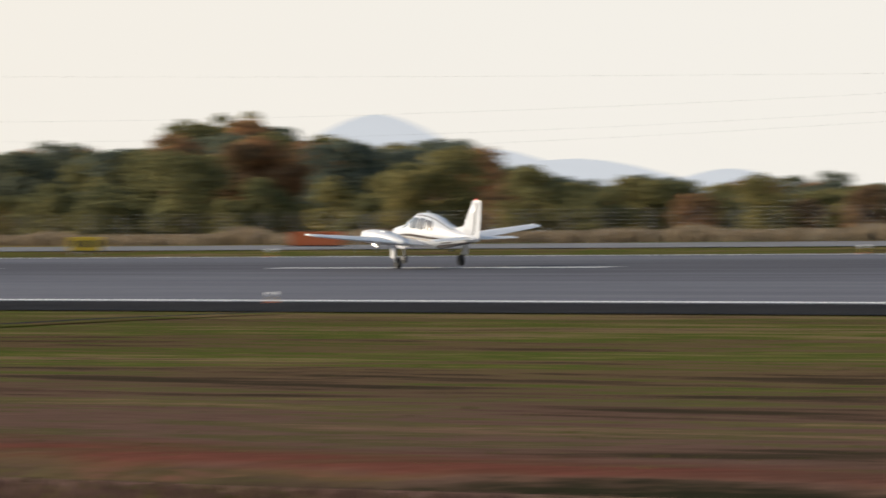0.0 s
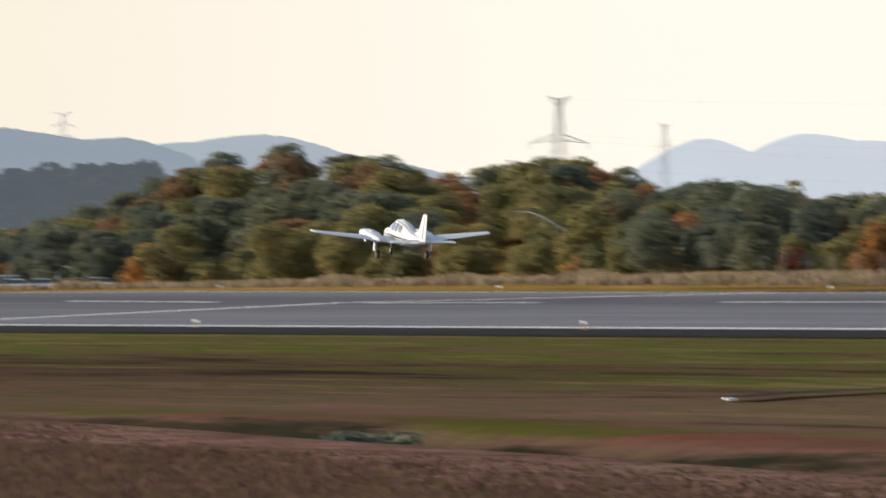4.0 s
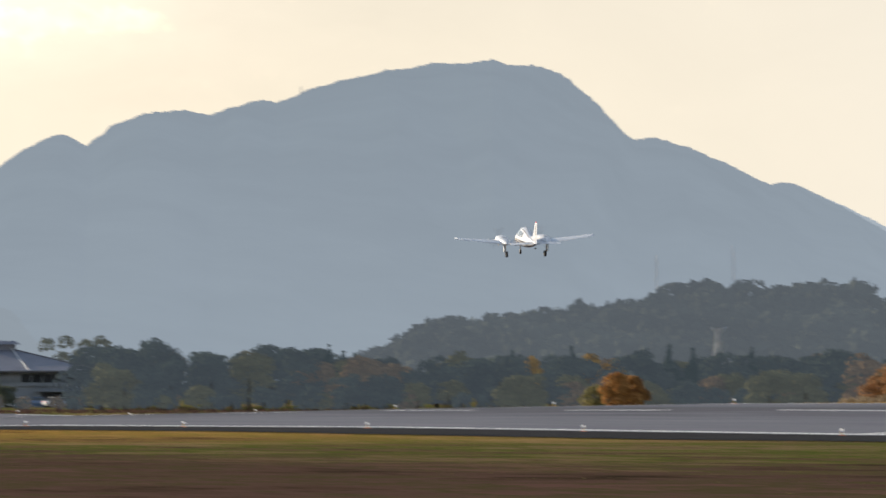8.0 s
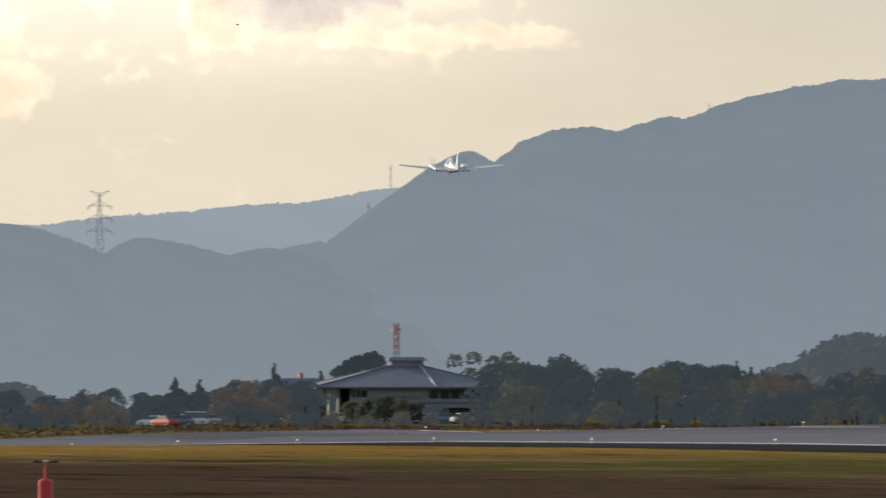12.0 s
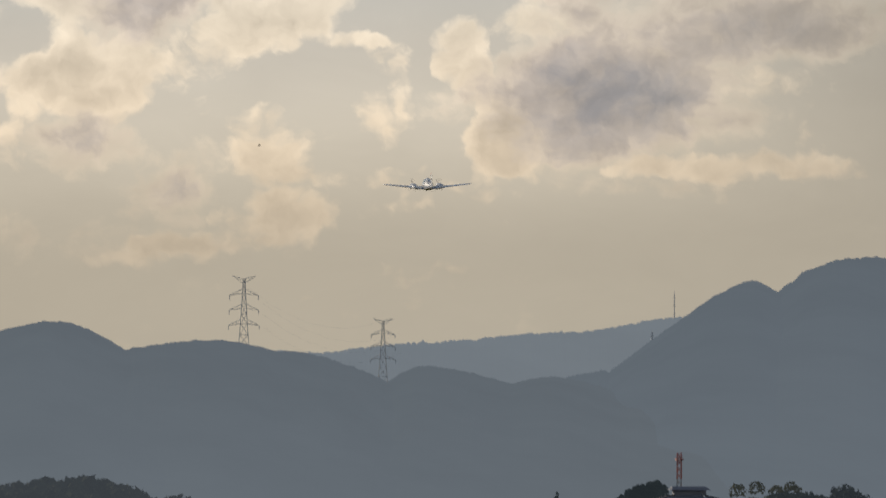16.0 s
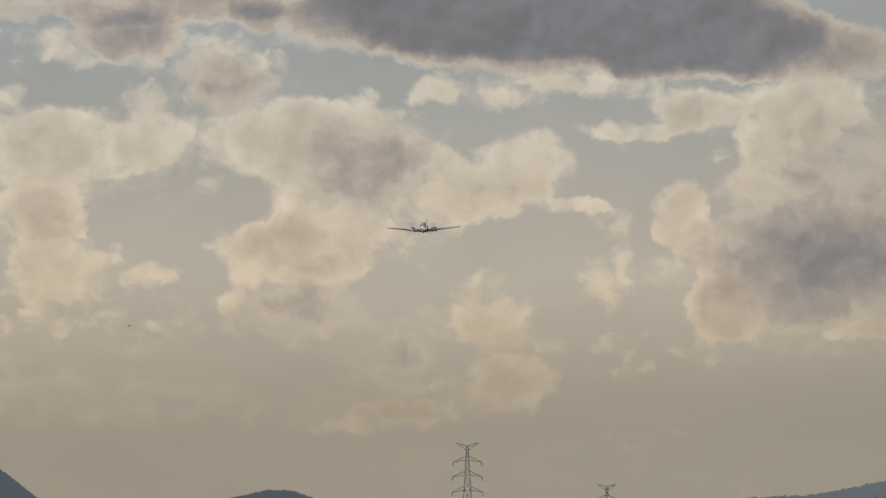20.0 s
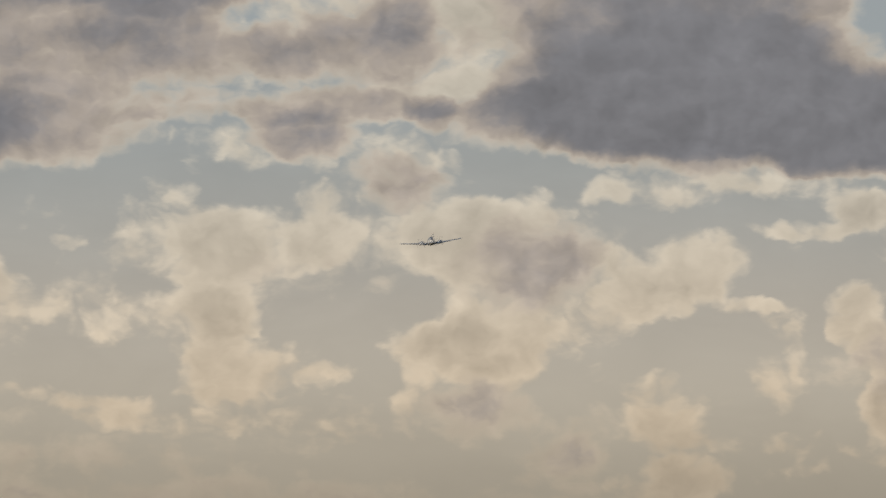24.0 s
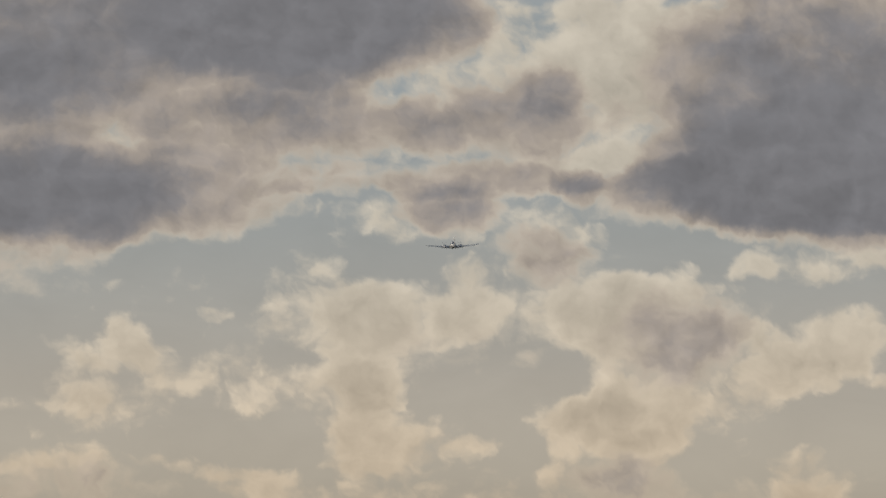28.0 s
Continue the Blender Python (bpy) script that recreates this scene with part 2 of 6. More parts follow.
def material(name, colours, scale=1.0, rough=0.8, metal=0.0, bump=0.0, bump_scale=8.0, per_object=0.0, stretch=(1, 1, 1), island=0.0, transmission=0.0, coat=0.0, detail=5.0, gloss=0.5):
    """A surface whose colour runs through the given colours by noise of that scale (per metre), with fine relief."""
    m = bpy.data.materials.new(name)
    m.use_nodes = True
    add = nodes_of(m.node_tree)
    co = add("ShaderNodeTexCoord").outputs["Object"]
    co = add("ShaderNodeVectorMath", {0: co, 1: stretch}, operation="MULTIPLY").outputs[0]
    n = add("ShaderNodeTexNoise", {"Vector": co, "Scale": scale, "Detail": detail, "Roughness": 0.6}).outputs["Fac"]
    if len(colours) > 1:
        k = len(colours) - 1
        c = ramp(add, n, [(0.3 + 0.4 * i / k, col) for i, col in enumerate(colours)])
    else:
        c = add("ShaderNodeRGB").outputs[0]
        c.default_value = (*colours[0], 1)
    fine = add("ShaderNodeTexNoise", {"Vector": co, "Scale": scale * 9, "Detail": 3.0}).outputs["Fac"]
    v = math_node(add, "MULTIPLY_ADD", fine, 0.3, 0.85)
    if per_object:
        r = add("ShaderNodeObjectInfo").outputs["Random"]
        v = math_node(add, "MULTIPLY", v, math_node(add, "MULTIPLY_ADD", r, per_object, 1 - per_object / 2))
    if island:
        r = add("ShaderNodeNewGeometry").outputs["Random Per Island"]
        v = math_node(add, "MULTIPLY", v, math_node(add, "MULTIPLY_ADD", r, island, 1 - island / 2))
    c = add("ShaderNodeVectorMath", {0: c, 3: v}, operation="SCALE").outputs[0]
    b = add("ShaderNodeBsdfPrincipled", {"Base Color": c, "Roughness": rough, "Metallic": metal})
    b.inputs["Transmission Weight"].default_value = transmission
    b.inputs["Specular IOR Level"].default_value = gloss
    b.inputs["Coat Weight"].default_value = coat
    if bump:
        t = add("ShaderNodeTexNoise", {"Vector": co, "Scale": bump_scale, "Detail": 4.0}).outputs["Fac"]
        tree = m.node_tree
        tree.links.new(add("ShaderNodeBump", {"Height": t, "Strength": bump, "Distance": 0.05}).outputs[0], b.inputs["Normal"])
    add("ShaderNodeOutputMaterial", {0: b.outputs[0]})
    return m


def foliage(name, colours, spread=0.6, through_light=0.45):
    """Leaves: every clump a little different, some light comes through."""
    m = bpy.data.materials.new(name)
    m.use_nodes = True
    add = nodes_of(m.node_tree)
    geo = add("ShaderNodeNewGeometry").outputs["Random Per Island"]
    obj = add("ShaderNodeObjectInfo").outputs["Random"]
    co = add("ShaderNodeTexCoord").outputs["Object"]
    n = add("ShaderNodeTexNoise", {"Vector": co, "Scale": 0.45, "Detail": 3.0}).outputs["Fac"]
    k = len(colours) - 1
    f = math_node(add, "ADD", math_node(add, "MULTIPLY", geo, 0.35), math_node(add, "MULTIPLY_ADD", obj, 0.5, math_node(add, "MULTIPLY_ADD", n, 0.9, -0.42)))
    c = ramp(add, f, [(i / k, col) for i, col in enumerate(colours)])
    v = math_node(add, "MULTIPLY_ADD", geo, spread, 1 - spread / 2)
    c = add("ShaderNodeVectorMath", {0: c, 3: v}, operation="SCALE").outputs[0]
    d = add("ShaderNodeBsdfDiffuse", {0: c})
    t = add("ShaderNodeBsdfTranslucent", {0: c})
    add("ShaderNodeOutputMaterial", {0: add("ShaderNodeMixShader", {0: through_light, 1: d.outputs[0], 2: t.outputs[0]}).outputs[0]})
    return m


def glow(name, colour, strength):
    m = bpy.data.materials.new(name)
    m.use_nodes = True
    add = nodes_of(m.node_tree)
    add("ShaderNodeOutputMaterial", {0: add("ShaderNodeEmission", {0: (*colour, 1), 1: strength}).outputs[0]})
    return m


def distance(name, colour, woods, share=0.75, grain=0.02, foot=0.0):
    """Far country as if through kilometres of lit air: the haze is painted as emission, with some of the wooded slope.
    """
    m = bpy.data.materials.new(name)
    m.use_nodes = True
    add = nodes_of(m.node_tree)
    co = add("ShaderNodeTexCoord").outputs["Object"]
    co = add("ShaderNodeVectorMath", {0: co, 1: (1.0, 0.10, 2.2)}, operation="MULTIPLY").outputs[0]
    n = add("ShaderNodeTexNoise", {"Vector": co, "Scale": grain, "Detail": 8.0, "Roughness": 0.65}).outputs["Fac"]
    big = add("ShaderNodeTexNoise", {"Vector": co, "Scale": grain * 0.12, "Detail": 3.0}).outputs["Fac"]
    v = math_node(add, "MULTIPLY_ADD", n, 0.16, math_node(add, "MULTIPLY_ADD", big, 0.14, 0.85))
    # paler towards the foot: thicker low haze, painted into the glow
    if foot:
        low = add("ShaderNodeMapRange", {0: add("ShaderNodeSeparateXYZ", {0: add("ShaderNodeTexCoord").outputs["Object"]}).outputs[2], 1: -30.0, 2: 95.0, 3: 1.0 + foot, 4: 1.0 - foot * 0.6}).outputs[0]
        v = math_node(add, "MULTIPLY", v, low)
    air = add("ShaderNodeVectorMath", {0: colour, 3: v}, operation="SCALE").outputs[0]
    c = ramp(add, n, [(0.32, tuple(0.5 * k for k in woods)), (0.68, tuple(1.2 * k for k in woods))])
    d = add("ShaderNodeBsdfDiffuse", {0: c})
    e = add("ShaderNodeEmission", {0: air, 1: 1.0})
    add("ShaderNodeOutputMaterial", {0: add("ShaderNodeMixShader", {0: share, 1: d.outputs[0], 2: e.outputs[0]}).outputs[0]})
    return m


M = {
    "asphalt": material("runway_asphalt", [(0.085, 0.088, 0.102), (0.108, 0.111, 0.127), (0.135, 0.138, 0.152)], 0.03, 0.75, bump=0.2, bump_scale=3, stretch=(1.6, 0.25, 1), gloss=0.12),
    "shoulder": material("old_tar", [(0.014, 0.014, 0.017), (0.024, 0.024, 0.026)], 0.2, 0.95, bump=0.2, gloss=0.02),
    "taxiway": material("worn_concrete", [(0.105, 0.105, 0.115), (0.14, 0.138, 0.145)], 0.05, 0.8),
    "marking": material("white_marking", [(0.62, 0.62, 0.6), (0.80, 0.80, 0.78)], 0.5, 0.6),
    "white": material("white_paint", [(0.62, 0.64, 0.67), (0.68, 0.69, 0.71)], 0.8, 0.42, gloss=0.3),
    "stripe": material("dark_brown_paint", [(0.05, 0.032, 0.022), (0.065, 0.04, 0.028)], 2, 0.3, coat=0.4),
    "gold": material("beige_paint", [(0.42, 0.33, 0.2), (0.48, 0.37, 0.23)], 2, 0.35, coat=0.3),
    "red": material("red_paint", [(0.55, 0.035, 0.03), (0.62, 0.05, 0.04)], 2, 0.4),
    "glass": material("tinted_window", [(0.05, 0.055, 0.06), (0.07, 0.075, 0.08)], 1, 0.06, coat=1.0),
    "screen": material("windscreen", [(0.30, 0.32, 0.33), (0.40, 0.41, 0.41)], 1, 0.05, coat=1.0),
    "rubber": material("tyre_rubber", [(0.018, 0.018, 0.018), (0.03, 0.03, 0.03)], 5, 0.8),
    "metal": material("bare_metal", [(0.45, 0.45, 0.46), (0.6, 0.6, 0.6)], 3, 0.35, 0.9),
    "steel": material("galvanised_steel", [(0.33, 0.34, 0.36), (0.43, 0.44, 0.46)], 1, 0.6, 0.0),
    "wire": material("weathered_wire", [(0.20, 0.20, 0.21), (0.26, 0.26, 0.27)], 1, 0.7),
    "black": material("black_paint", [(0.02, 0.02, 0.02), (0.03, 0.03, 0.03)], 3, 0.45),
    "orange": material("orange_paint", [(0.62, 0.13, 0.035), (0.7, 0.17, 0.05)], 1.5, 0.5),
    "yellow": material("yellow_paint", [(0.72, 0.44, 0.02), (0.78, 0.5, 0.04)], 1.5, 0.5),
    "bark": material("bark", [(0.06, 0.045, 0.033), (0.13, 0.10, 0.075)], 4, 0.9, bump=0.4),
    "plaster": material("pale_wall", [(0.36, 0.37, 0.40), (0.43, 0.44, 0.47)], 0.3, 0.8, bump=0.1),
    "hall_wall": material("hall_wall", [(0.22, 0.235, 0.26), (0.27, 0.285, 0.31)], 0.3, 0.85, bump=0.1),
    "rooftile": material("grey_roof", [(0.165, 0.168, 0.20), (0.205, 0.208, 0.24)], 0.4, 0.6, bump=0.3),
    "pane": material("window_pane", [(0.03, 0.035, 0.04), (0.06, 0.06, 0.065)], 0.5, 0.08),
    "car_white": material("car_white", [(0.74, 0.75, 0.76), (0.8, 0.8, 0.8)], 1, 0.25, coat=0.6),
    "car_blue": material("car_blue", [(0.10, 0.16, 0.28), (0.13, 0.19, 0.31)], 1, 0.25, coat=0.6),
    "car_red": material("car_red", [(0.5, 0.06, 0.04), (0.55, 0.08, 0.05)], 1, 0.3, coat=0.6),
    "car_grey": material("car_grey", [(0.35, 0.36, 0.38), (0.42, 0.43, 0.44)], 1, 0.25, 0.4, coat=0.6),
    "lamp_glass": glow("lit_lamp", (1.0, 0.95, 0.88), 1.1),
    "beacon": glow("red_beacon", (1.0, 0.10, 0.08), 1.1),
    # red muted so that it carries painted haze on the masts
    "muted_red": material("muted_red_paint", [(0.40, 0.15, 0.14), (0.46, 0.19, 0.17)], 1, 0.6),
    "blade": material("grey_blade", [(0.22, 0.22, 0.23), (0.28, 0.28, 0.29)], 3, 0.5),
    "wood": material("grey_timber", [(0.18, 0.14, 0.10), (0.27, 0.22, 0.17)], 2, 0.8, bump=0.2),
    "soil": material("bare_earth", [(0.24, 0.18, 0.12), (0.33, 0.26, 0.18)], 0.4, 0.9, bump=0.3),
    "leaf_dark": foliage("leaf_dark_green", [(0.110, 0.132, 0.118), (0.156, 0.173, 0.126), (0.214, 0.209, 0.118)]),
    "leaf_olive": foliage("leaf_olive", [(0.138, 0.146, 0.079), (0.222, 0.204, 0.090), (0.342, 0.276, 0.110)]),
    "leaf_rust": foliage("leaf_rust", [(0.156, 0.126, 0.084), (0.282, 0.180, 0.098), (0.456, 0.222, 0.102)]),
    "leaf_orange": foliage("leaf_orange", [(0.28, 0.15, 0.06), (0.42, 0.22, 0.08), (0.50, 0.29, 0.11)]),
    "leaf_red": foliage("leaf_red", [(0.16, 0.045, 0.03), (0.26, 0.06, 0.04), (0.30, 0.10, 0.04)]),
    "leaf_conifer": foliage("leaf_conifer", [(0.035, 0.05, 0.032), (0.05, 0.068, 0.038), (0.075, 0.09, 0.045)]),
    "straw": foliage("dry_straw", [(0.17, 0.13, 0.085), (0.28, 0.22, 0.15), (0.38, 0.32, 0.23)], 0.5),
    "weed": foliage("brown_weed", [(0.056, 0.037, 0.028), (0.086, 0.053, 0.042), (0.125, 0.080, 0.066)], 0.45),
    "weed_green": foliage("green_weed", [(0.06, 0.056, 0.02), (0.10, 0.086, 0.034), (0.145, 0.11, 0.055)], 0.45),
    # these glow in the haze's tone, painted over the woods' own colour
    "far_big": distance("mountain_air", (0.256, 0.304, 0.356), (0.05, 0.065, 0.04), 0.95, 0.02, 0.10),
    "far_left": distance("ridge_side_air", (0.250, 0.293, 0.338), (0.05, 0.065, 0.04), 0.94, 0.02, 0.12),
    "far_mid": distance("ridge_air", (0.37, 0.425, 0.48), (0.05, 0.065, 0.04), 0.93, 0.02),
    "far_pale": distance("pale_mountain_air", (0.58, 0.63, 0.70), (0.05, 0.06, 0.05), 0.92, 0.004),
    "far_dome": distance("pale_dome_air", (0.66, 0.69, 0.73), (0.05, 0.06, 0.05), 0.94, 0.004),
    # painted haze again, weaker, on the nearer tree rows and hill
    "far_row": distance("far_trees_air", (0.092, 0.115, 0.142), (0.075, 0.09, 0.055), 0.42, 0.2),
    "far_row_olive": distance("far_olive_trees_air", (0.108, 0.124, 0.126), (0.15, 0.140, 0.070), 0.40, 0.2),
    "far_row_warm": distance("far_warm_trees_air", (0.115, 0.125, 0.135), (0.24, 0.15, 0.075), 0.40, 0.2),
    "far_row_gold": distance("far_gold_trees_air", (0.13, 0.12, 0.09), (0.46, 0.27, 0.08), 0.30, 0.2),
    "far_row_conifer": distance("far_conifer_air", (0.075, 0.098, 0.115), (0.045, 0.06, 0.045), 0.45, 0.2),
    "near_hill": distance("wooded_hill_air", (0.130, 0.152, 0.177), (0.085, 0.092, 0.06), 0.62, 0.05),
}

# ---- helpers for meshes ----


def mesh_ob(name, verts, faces, mat, parent=None, smooth=False):
    me = bpy.data.meshes.new(name)
    me.from_pydata([tuple(v) for v in verts], [], [tuple(f) for f in faces])
    me.materials.append(mat)
    if smooth:
        me.polygons.foreach_set("use_smooth", [True] * len(me.polygons))
    me.update()
    ob = new(name, me)
    ob.parent = parent
    return ob


def part(name, bm, mat, parent, label="", smooth=False):
    """Links a bmesh as one mesh object under a thing or a part."""
    me = bpy.data.meshes.new(name)
    bmesh.ops.recalc_face_normals(bm, faces=bm.faces)
    bm.to_mesh(me)
    bm.free()
    me.materials.append(mat)
    if smooth:
        me.polygons.foreach_set("use_smooth", [True] * len(me.polygons))
    ob = new(name, me)
    ob.parent = parent
    return tagged(ob, label) if label else ob


def block(sx, sy, sz, m=None, bevel=0.0):
    """A box with its base at z = 0."""
    bm = bmesh.new()
    bmesh.ops.create_cube(bm, size=1, matrix=Matrix.Translation((0, 0, sz / 2)) @ Matrix.Diagonal((sx, sy, sz, 1)))
    if bevel:
        bmesh.ops.bevel(bm, geom=bm.edges[:], offset=bevel, segments=2, affect="EDGES", profile=0.6)
    if m:
        bmesh.ops.transform(bm, matrix=m, verts=bm.verts)
    return bm


def rod(a, b, r0, r1=None, n=6, bm=None):
    """A tapered bar from a to b."""
    bm = bm or bmesh.new()
    a, b = Vector(a), Vector(b)
    m = Matrix.Translation((a + b) / 2) @ (b - a).to_track_quat("Z", "Y").to_matrix().to_4x4()
    bmesh.ops.create_cone(bm, cap_ends=True, segments=n, radius1=r0, radius2=r0 if r1 is None else r1, depth=(b - a).length, matrix=m)
    return bm


def loft(rings, close=True, caps=True):
    """A skin over rings of equally many points."""
    bm = bmesh.new()
    rows = [[bm.verts.new(p) for p in r] for r in rings]
    n = len(rows[0])
    for r0, r1 in zip(rows, rows[1:]):
        for i in range(n if close else n - 1):
            j = (i + 1) % n
            bm.faces.new((r0[i], r0[j], r1[j], r1[i]))
    if caps and close:
        bm.faces.new(rows[0][::-1])
        bm.faces.new(rows[-1])
    return bm


def thing(name, label, category, m=None, group="", kind=""):
    ob = new(name)
    if m:
        ob.matrix_world = m
    return tagged(ob, label, category, group, kind)


# ---- ground ----
PROFILE_Y = (-400, 328, 448, 568, 688, 808, 928, 1048, 1300, 1700, 2600, 5000)
PROFILE_Z = (8.3, -0.13, -1.55, -2.95, -4.05, -5.45, -7.3, -9.45, -11.2, -13.5, -26.0, -42.0)
NEAR, MID, FAR = 175.0, 205.0, 235.0          # the runway's edges and centre line, across
TREES_X = 300.0


def runway_z(x, y):
    base = float(np.interp(y, PROFILE_Y, PROFILE_Z))
    if x <= MID:
        return base + 1.2 * (x - NEAR) / (MID - NEAR)
    return base + 1.2 + 0.5 * (x - MID) / (FAR - MID)


def cone_ridge(b, peaks, bow=0.005):
    """The skyline at bearing b over summits (bearing, elevation, slope towards smaller and larger bearings, roundness)."""
    return max(e - (sl if b < p else sr) * (math.sqrt((b - p) ** 2 + w * w) - w) - bow * (b - p) ** 2 for p, e, sl, sr, w in peaks)


SKYLINE = [(543, -2.6, .1, .1, 6), (523, -2.6, .1, .12, 6), (513, -1.8, .15, .3, 3), (505, -0.1, .12, .35, 3), (497, 1.5, .15, .15, 4), (483, 3.6, .5, .3, 3), (475, 0.8, .2, .2, 3),
           (464, 0.7, .25, .15, 3), (450, 2.1, .2, .5, 3), (440, 3.5, .5, .35, 2), (424, 3.7, .5, .12, 4), (407, -0.3, .2, .25, 3), (390, -0.1, .2, .25, 4), (380, 0.3, .2, .2, 4),
           (367, 2.4, .15, .22, 3), (361, 2.5, .35, .2, 3), (344, 3.3, .15, .25, 4), (338, 3.9, .3, .15, 4), (331, 3.0, .45, .2, 2), (317, -2.6, .3, .2, 4), (309, -4.5, .4, .3, 3), (300, -7.5, .25, .3, 3)]


def rise(x, y):
    """How far the wooded bank beyond the runway stands over the field."""
    d, b = math.hypot(x, y), 1000 * math.atan2(x, max(y, 1.0))
    if b < 296 or x < TREES_X:
        return 0.0
    front = TREES_X / math.sin(b / 1000)
    k = max(0.0, min(1.0, (d - front - 4) / 95))
    k = k * k * (3 - 2 * k)
    crest = EYE[2] + cone_ridge(b, SKYLINE) * (front + 95) / 1000 - 6.0
    k2 = max(0.0, min(1.0, (d - front - 115) / 160))
    return k * (1 - k2 * k2 * (3 - 2 * k2)) * max(0.0, crest - side_z(x, y))


def side_z(x, y):
    far = runway_z(FAR, y)
    return far + min(1.5, max(0.0, (x - FAR) * 0.015)) * float(np.interp(y, (700, 880, 1150), (1.0, 0.5, -0.15)))


def ground_z(x, y):
    base = float(np.interp(y, PROFILE_Y, PROFILE_Z))
    if x < NEAR:
        k = min(1.0, (NEAR - x) / 12)
        z = base - 0.22 * k
        if 40 < x < 56 and 40 < y < 190:      # the drainage ditch
            z -= 0.75 * min(1.0, (190 - y) / 35) * math.exp(-((x - float(np.interp(y, (86, 150), (44.4, 52.2)))) / 1.3) ** 2)
        if x < 150:
            z += 0.09 * noise.noise(Vector((x * 0.035, y * 0.035, 0))) * min(1, (150 - x) / 30)
        return z - (4.5 if x < -80 else 0) * min(1, (-80 - x) / 200)
    if x <= FAR:
        return runway_z(x, y)
    return side_z(x, y) + rise(x, y)


def axis(*spans):
    out = []
    for a, b, step in spans:
        out += list(np.arange(a, b, step))
    return out


def grid(xs, ys, zf):
    verts = [(x, y, zf(x, y)) for y in ys for x in xs]
    n = len(xs)
    faces = [(j * n + i, j * n + i + 1, (j + 1) * n + i + 1, (j + 1) * n + i) for j in range(len(ys) - 1) for i in range(n - 1)]
    return verts, faces


def grass_material():
    m = bpy.data.materials.new("mown_and_rough_grass")
    m.use_nodes = True
    add = nodes_of(m.node_tree)
    co = add("ShaderNodeTexCoord").outputs["Object"]
    x, y = add("ShaderNodeSeparateXYZ", {0: co}).outputs[0:2]
    long_ = add("ShaderNodeVectorMath", {0: co, 1: (0.055, 0.012, 1)}, operation="MULTIPLY").outputs[0]
    patch = add("ShaderNodeTexNoise", {"Vector": long_, "Scale": 1.0, "Detail": 6.0, "Roughness": 0.6}).outputs["Fac"]
    streak = add("ShaderNodeTexNoise", {"Vector": add("ShaderNodeVectorMath", {0: co, 1: (0.30, 0.06, 1)}, operation="MULTIPLY").outputs[0], "Scale": 1.0, "Detail": 6.0, "Roughness": 0.7}).outputs["Fac"]
    patch = math_node(add, "MULTIPLY_ADD", math_node(add, "SUBTRACT", streak, 0.5), 1.45, math_node(add, "MULTIPLY_ADD", patch, 1.4, -0.19))
    fine = add("ShaderNodeTexNoise", {"Vector": co, "Scale": 0.9, "Detail": 6.0, "Roughness": 0.7}).outputs["Fac"]
    green = ramp(add, patch, [(0.22, (0.050, 0.035, 0.022)), (0.35, (0.110, 0.073, 0.041)), (0.44, (0.090, 0.075, 0.030)), (0.52, (0.055, 0.077, 0.015)), (0.60, (0.106, 0.100, 0.030)), (0.72, (0.169, 0.115, 0.065)), (0.82, (0.088, 0.062, 0.033))])
    # golden tone of backlit far grass, painted in by distance down the field
    gold = ramp(add, patch, [(0.24, (0.10, 0.056, 0.02)), (0.36, (0.20, 0.112, 0.032)), (0.46, (0.26, 0.150, 0.040)), (0.54, (0.15, 0.115, 0.028)), (0.62, (0.24, 0.135, 0.040)), (0.74, (0.30, 0.185, 0.065))])
    away = add("ShaderNodeMapRange", {0: y, 1: 480.0, 2: 720.0}, interpolation_type="SMOOTHSTEP").outputs[0]
    away = math_node(add, "MULTIPLY", away, add("ShaderNodeMapRange", {0: y, 1: 1070.0, 2: 1120.0, 3: 1.0, 4: 0.0}).outputs[0])
    mown = add("ShaderNodeMix", {0: away, 6: green, 7: gold}, data_type="RGBA").outputs[2]
    brown = ramp(add, patch, [(0.25, (0.040, 0.031, 0.020)), (0.38, (0.087, 0.054, 0.038)), (0.50, (0.112, 0.067, 0.052)), (0.60, (0.074, 0.065, 0.029)), (0.72, (0.123, 0.069, 0.056))])
    red = ramp(add, math_node(add, "MULTIPLY_ADD", math_node(add, "SUBTRACT", streak, 0.5), 0.8, fine), [(0.28, (0.072, 0.043, 0.034)), (0.45, (0.138, 0.077, 0.062)), (0.58, (0.178, 0.103, 0.086)), (0.72, (0.222, 0.142, 0.120))])
    line = add("ShaderNodeMapRange", {0: y, 1: 86.0, 2: 150.0, 3: 43.6, 4: 51.4}).outputs[0]
    off = math_node(add, "MULTIPLY_ADD", math_node(add, "SUBTRACT", streak, 0.5), 4.5, math_node(add, "SUBTRACT", x, line))
    near = add("ShaderNodeMapRange", {0: math_node(add, "MULTIPLY_ADD", math_node(add, "SUBTRACT", patch, 0.5), 4.0, off), 1: -7.0, 2: 4.0}).outputs[0]
    near = math_node(add, "MAXIMUM", near, add("ShaderNodeMapRange", {0: y, 1: 160.0, 2: 210.0}).outputs[0])
    rough = add("ShaderNodeMix", {0: near, 6: red, 7: brown}, data_type="RGBA").outputs[2]
    edge = math_node(add, "MULTIPLY_ADD", patch, 40.0, math_node(add, "MULTIPLY_ADD", math_node(add, "MINIMUM", y, 330.0), -0.13, math_node(add, "SUBTRACT", x, 20.0)))
    f = add("ShaderNodeMapRange", {0: edge, 1: 44.0, 2: 63.0}, interpolation_type="SMOOTHSTEP").outputs[0]
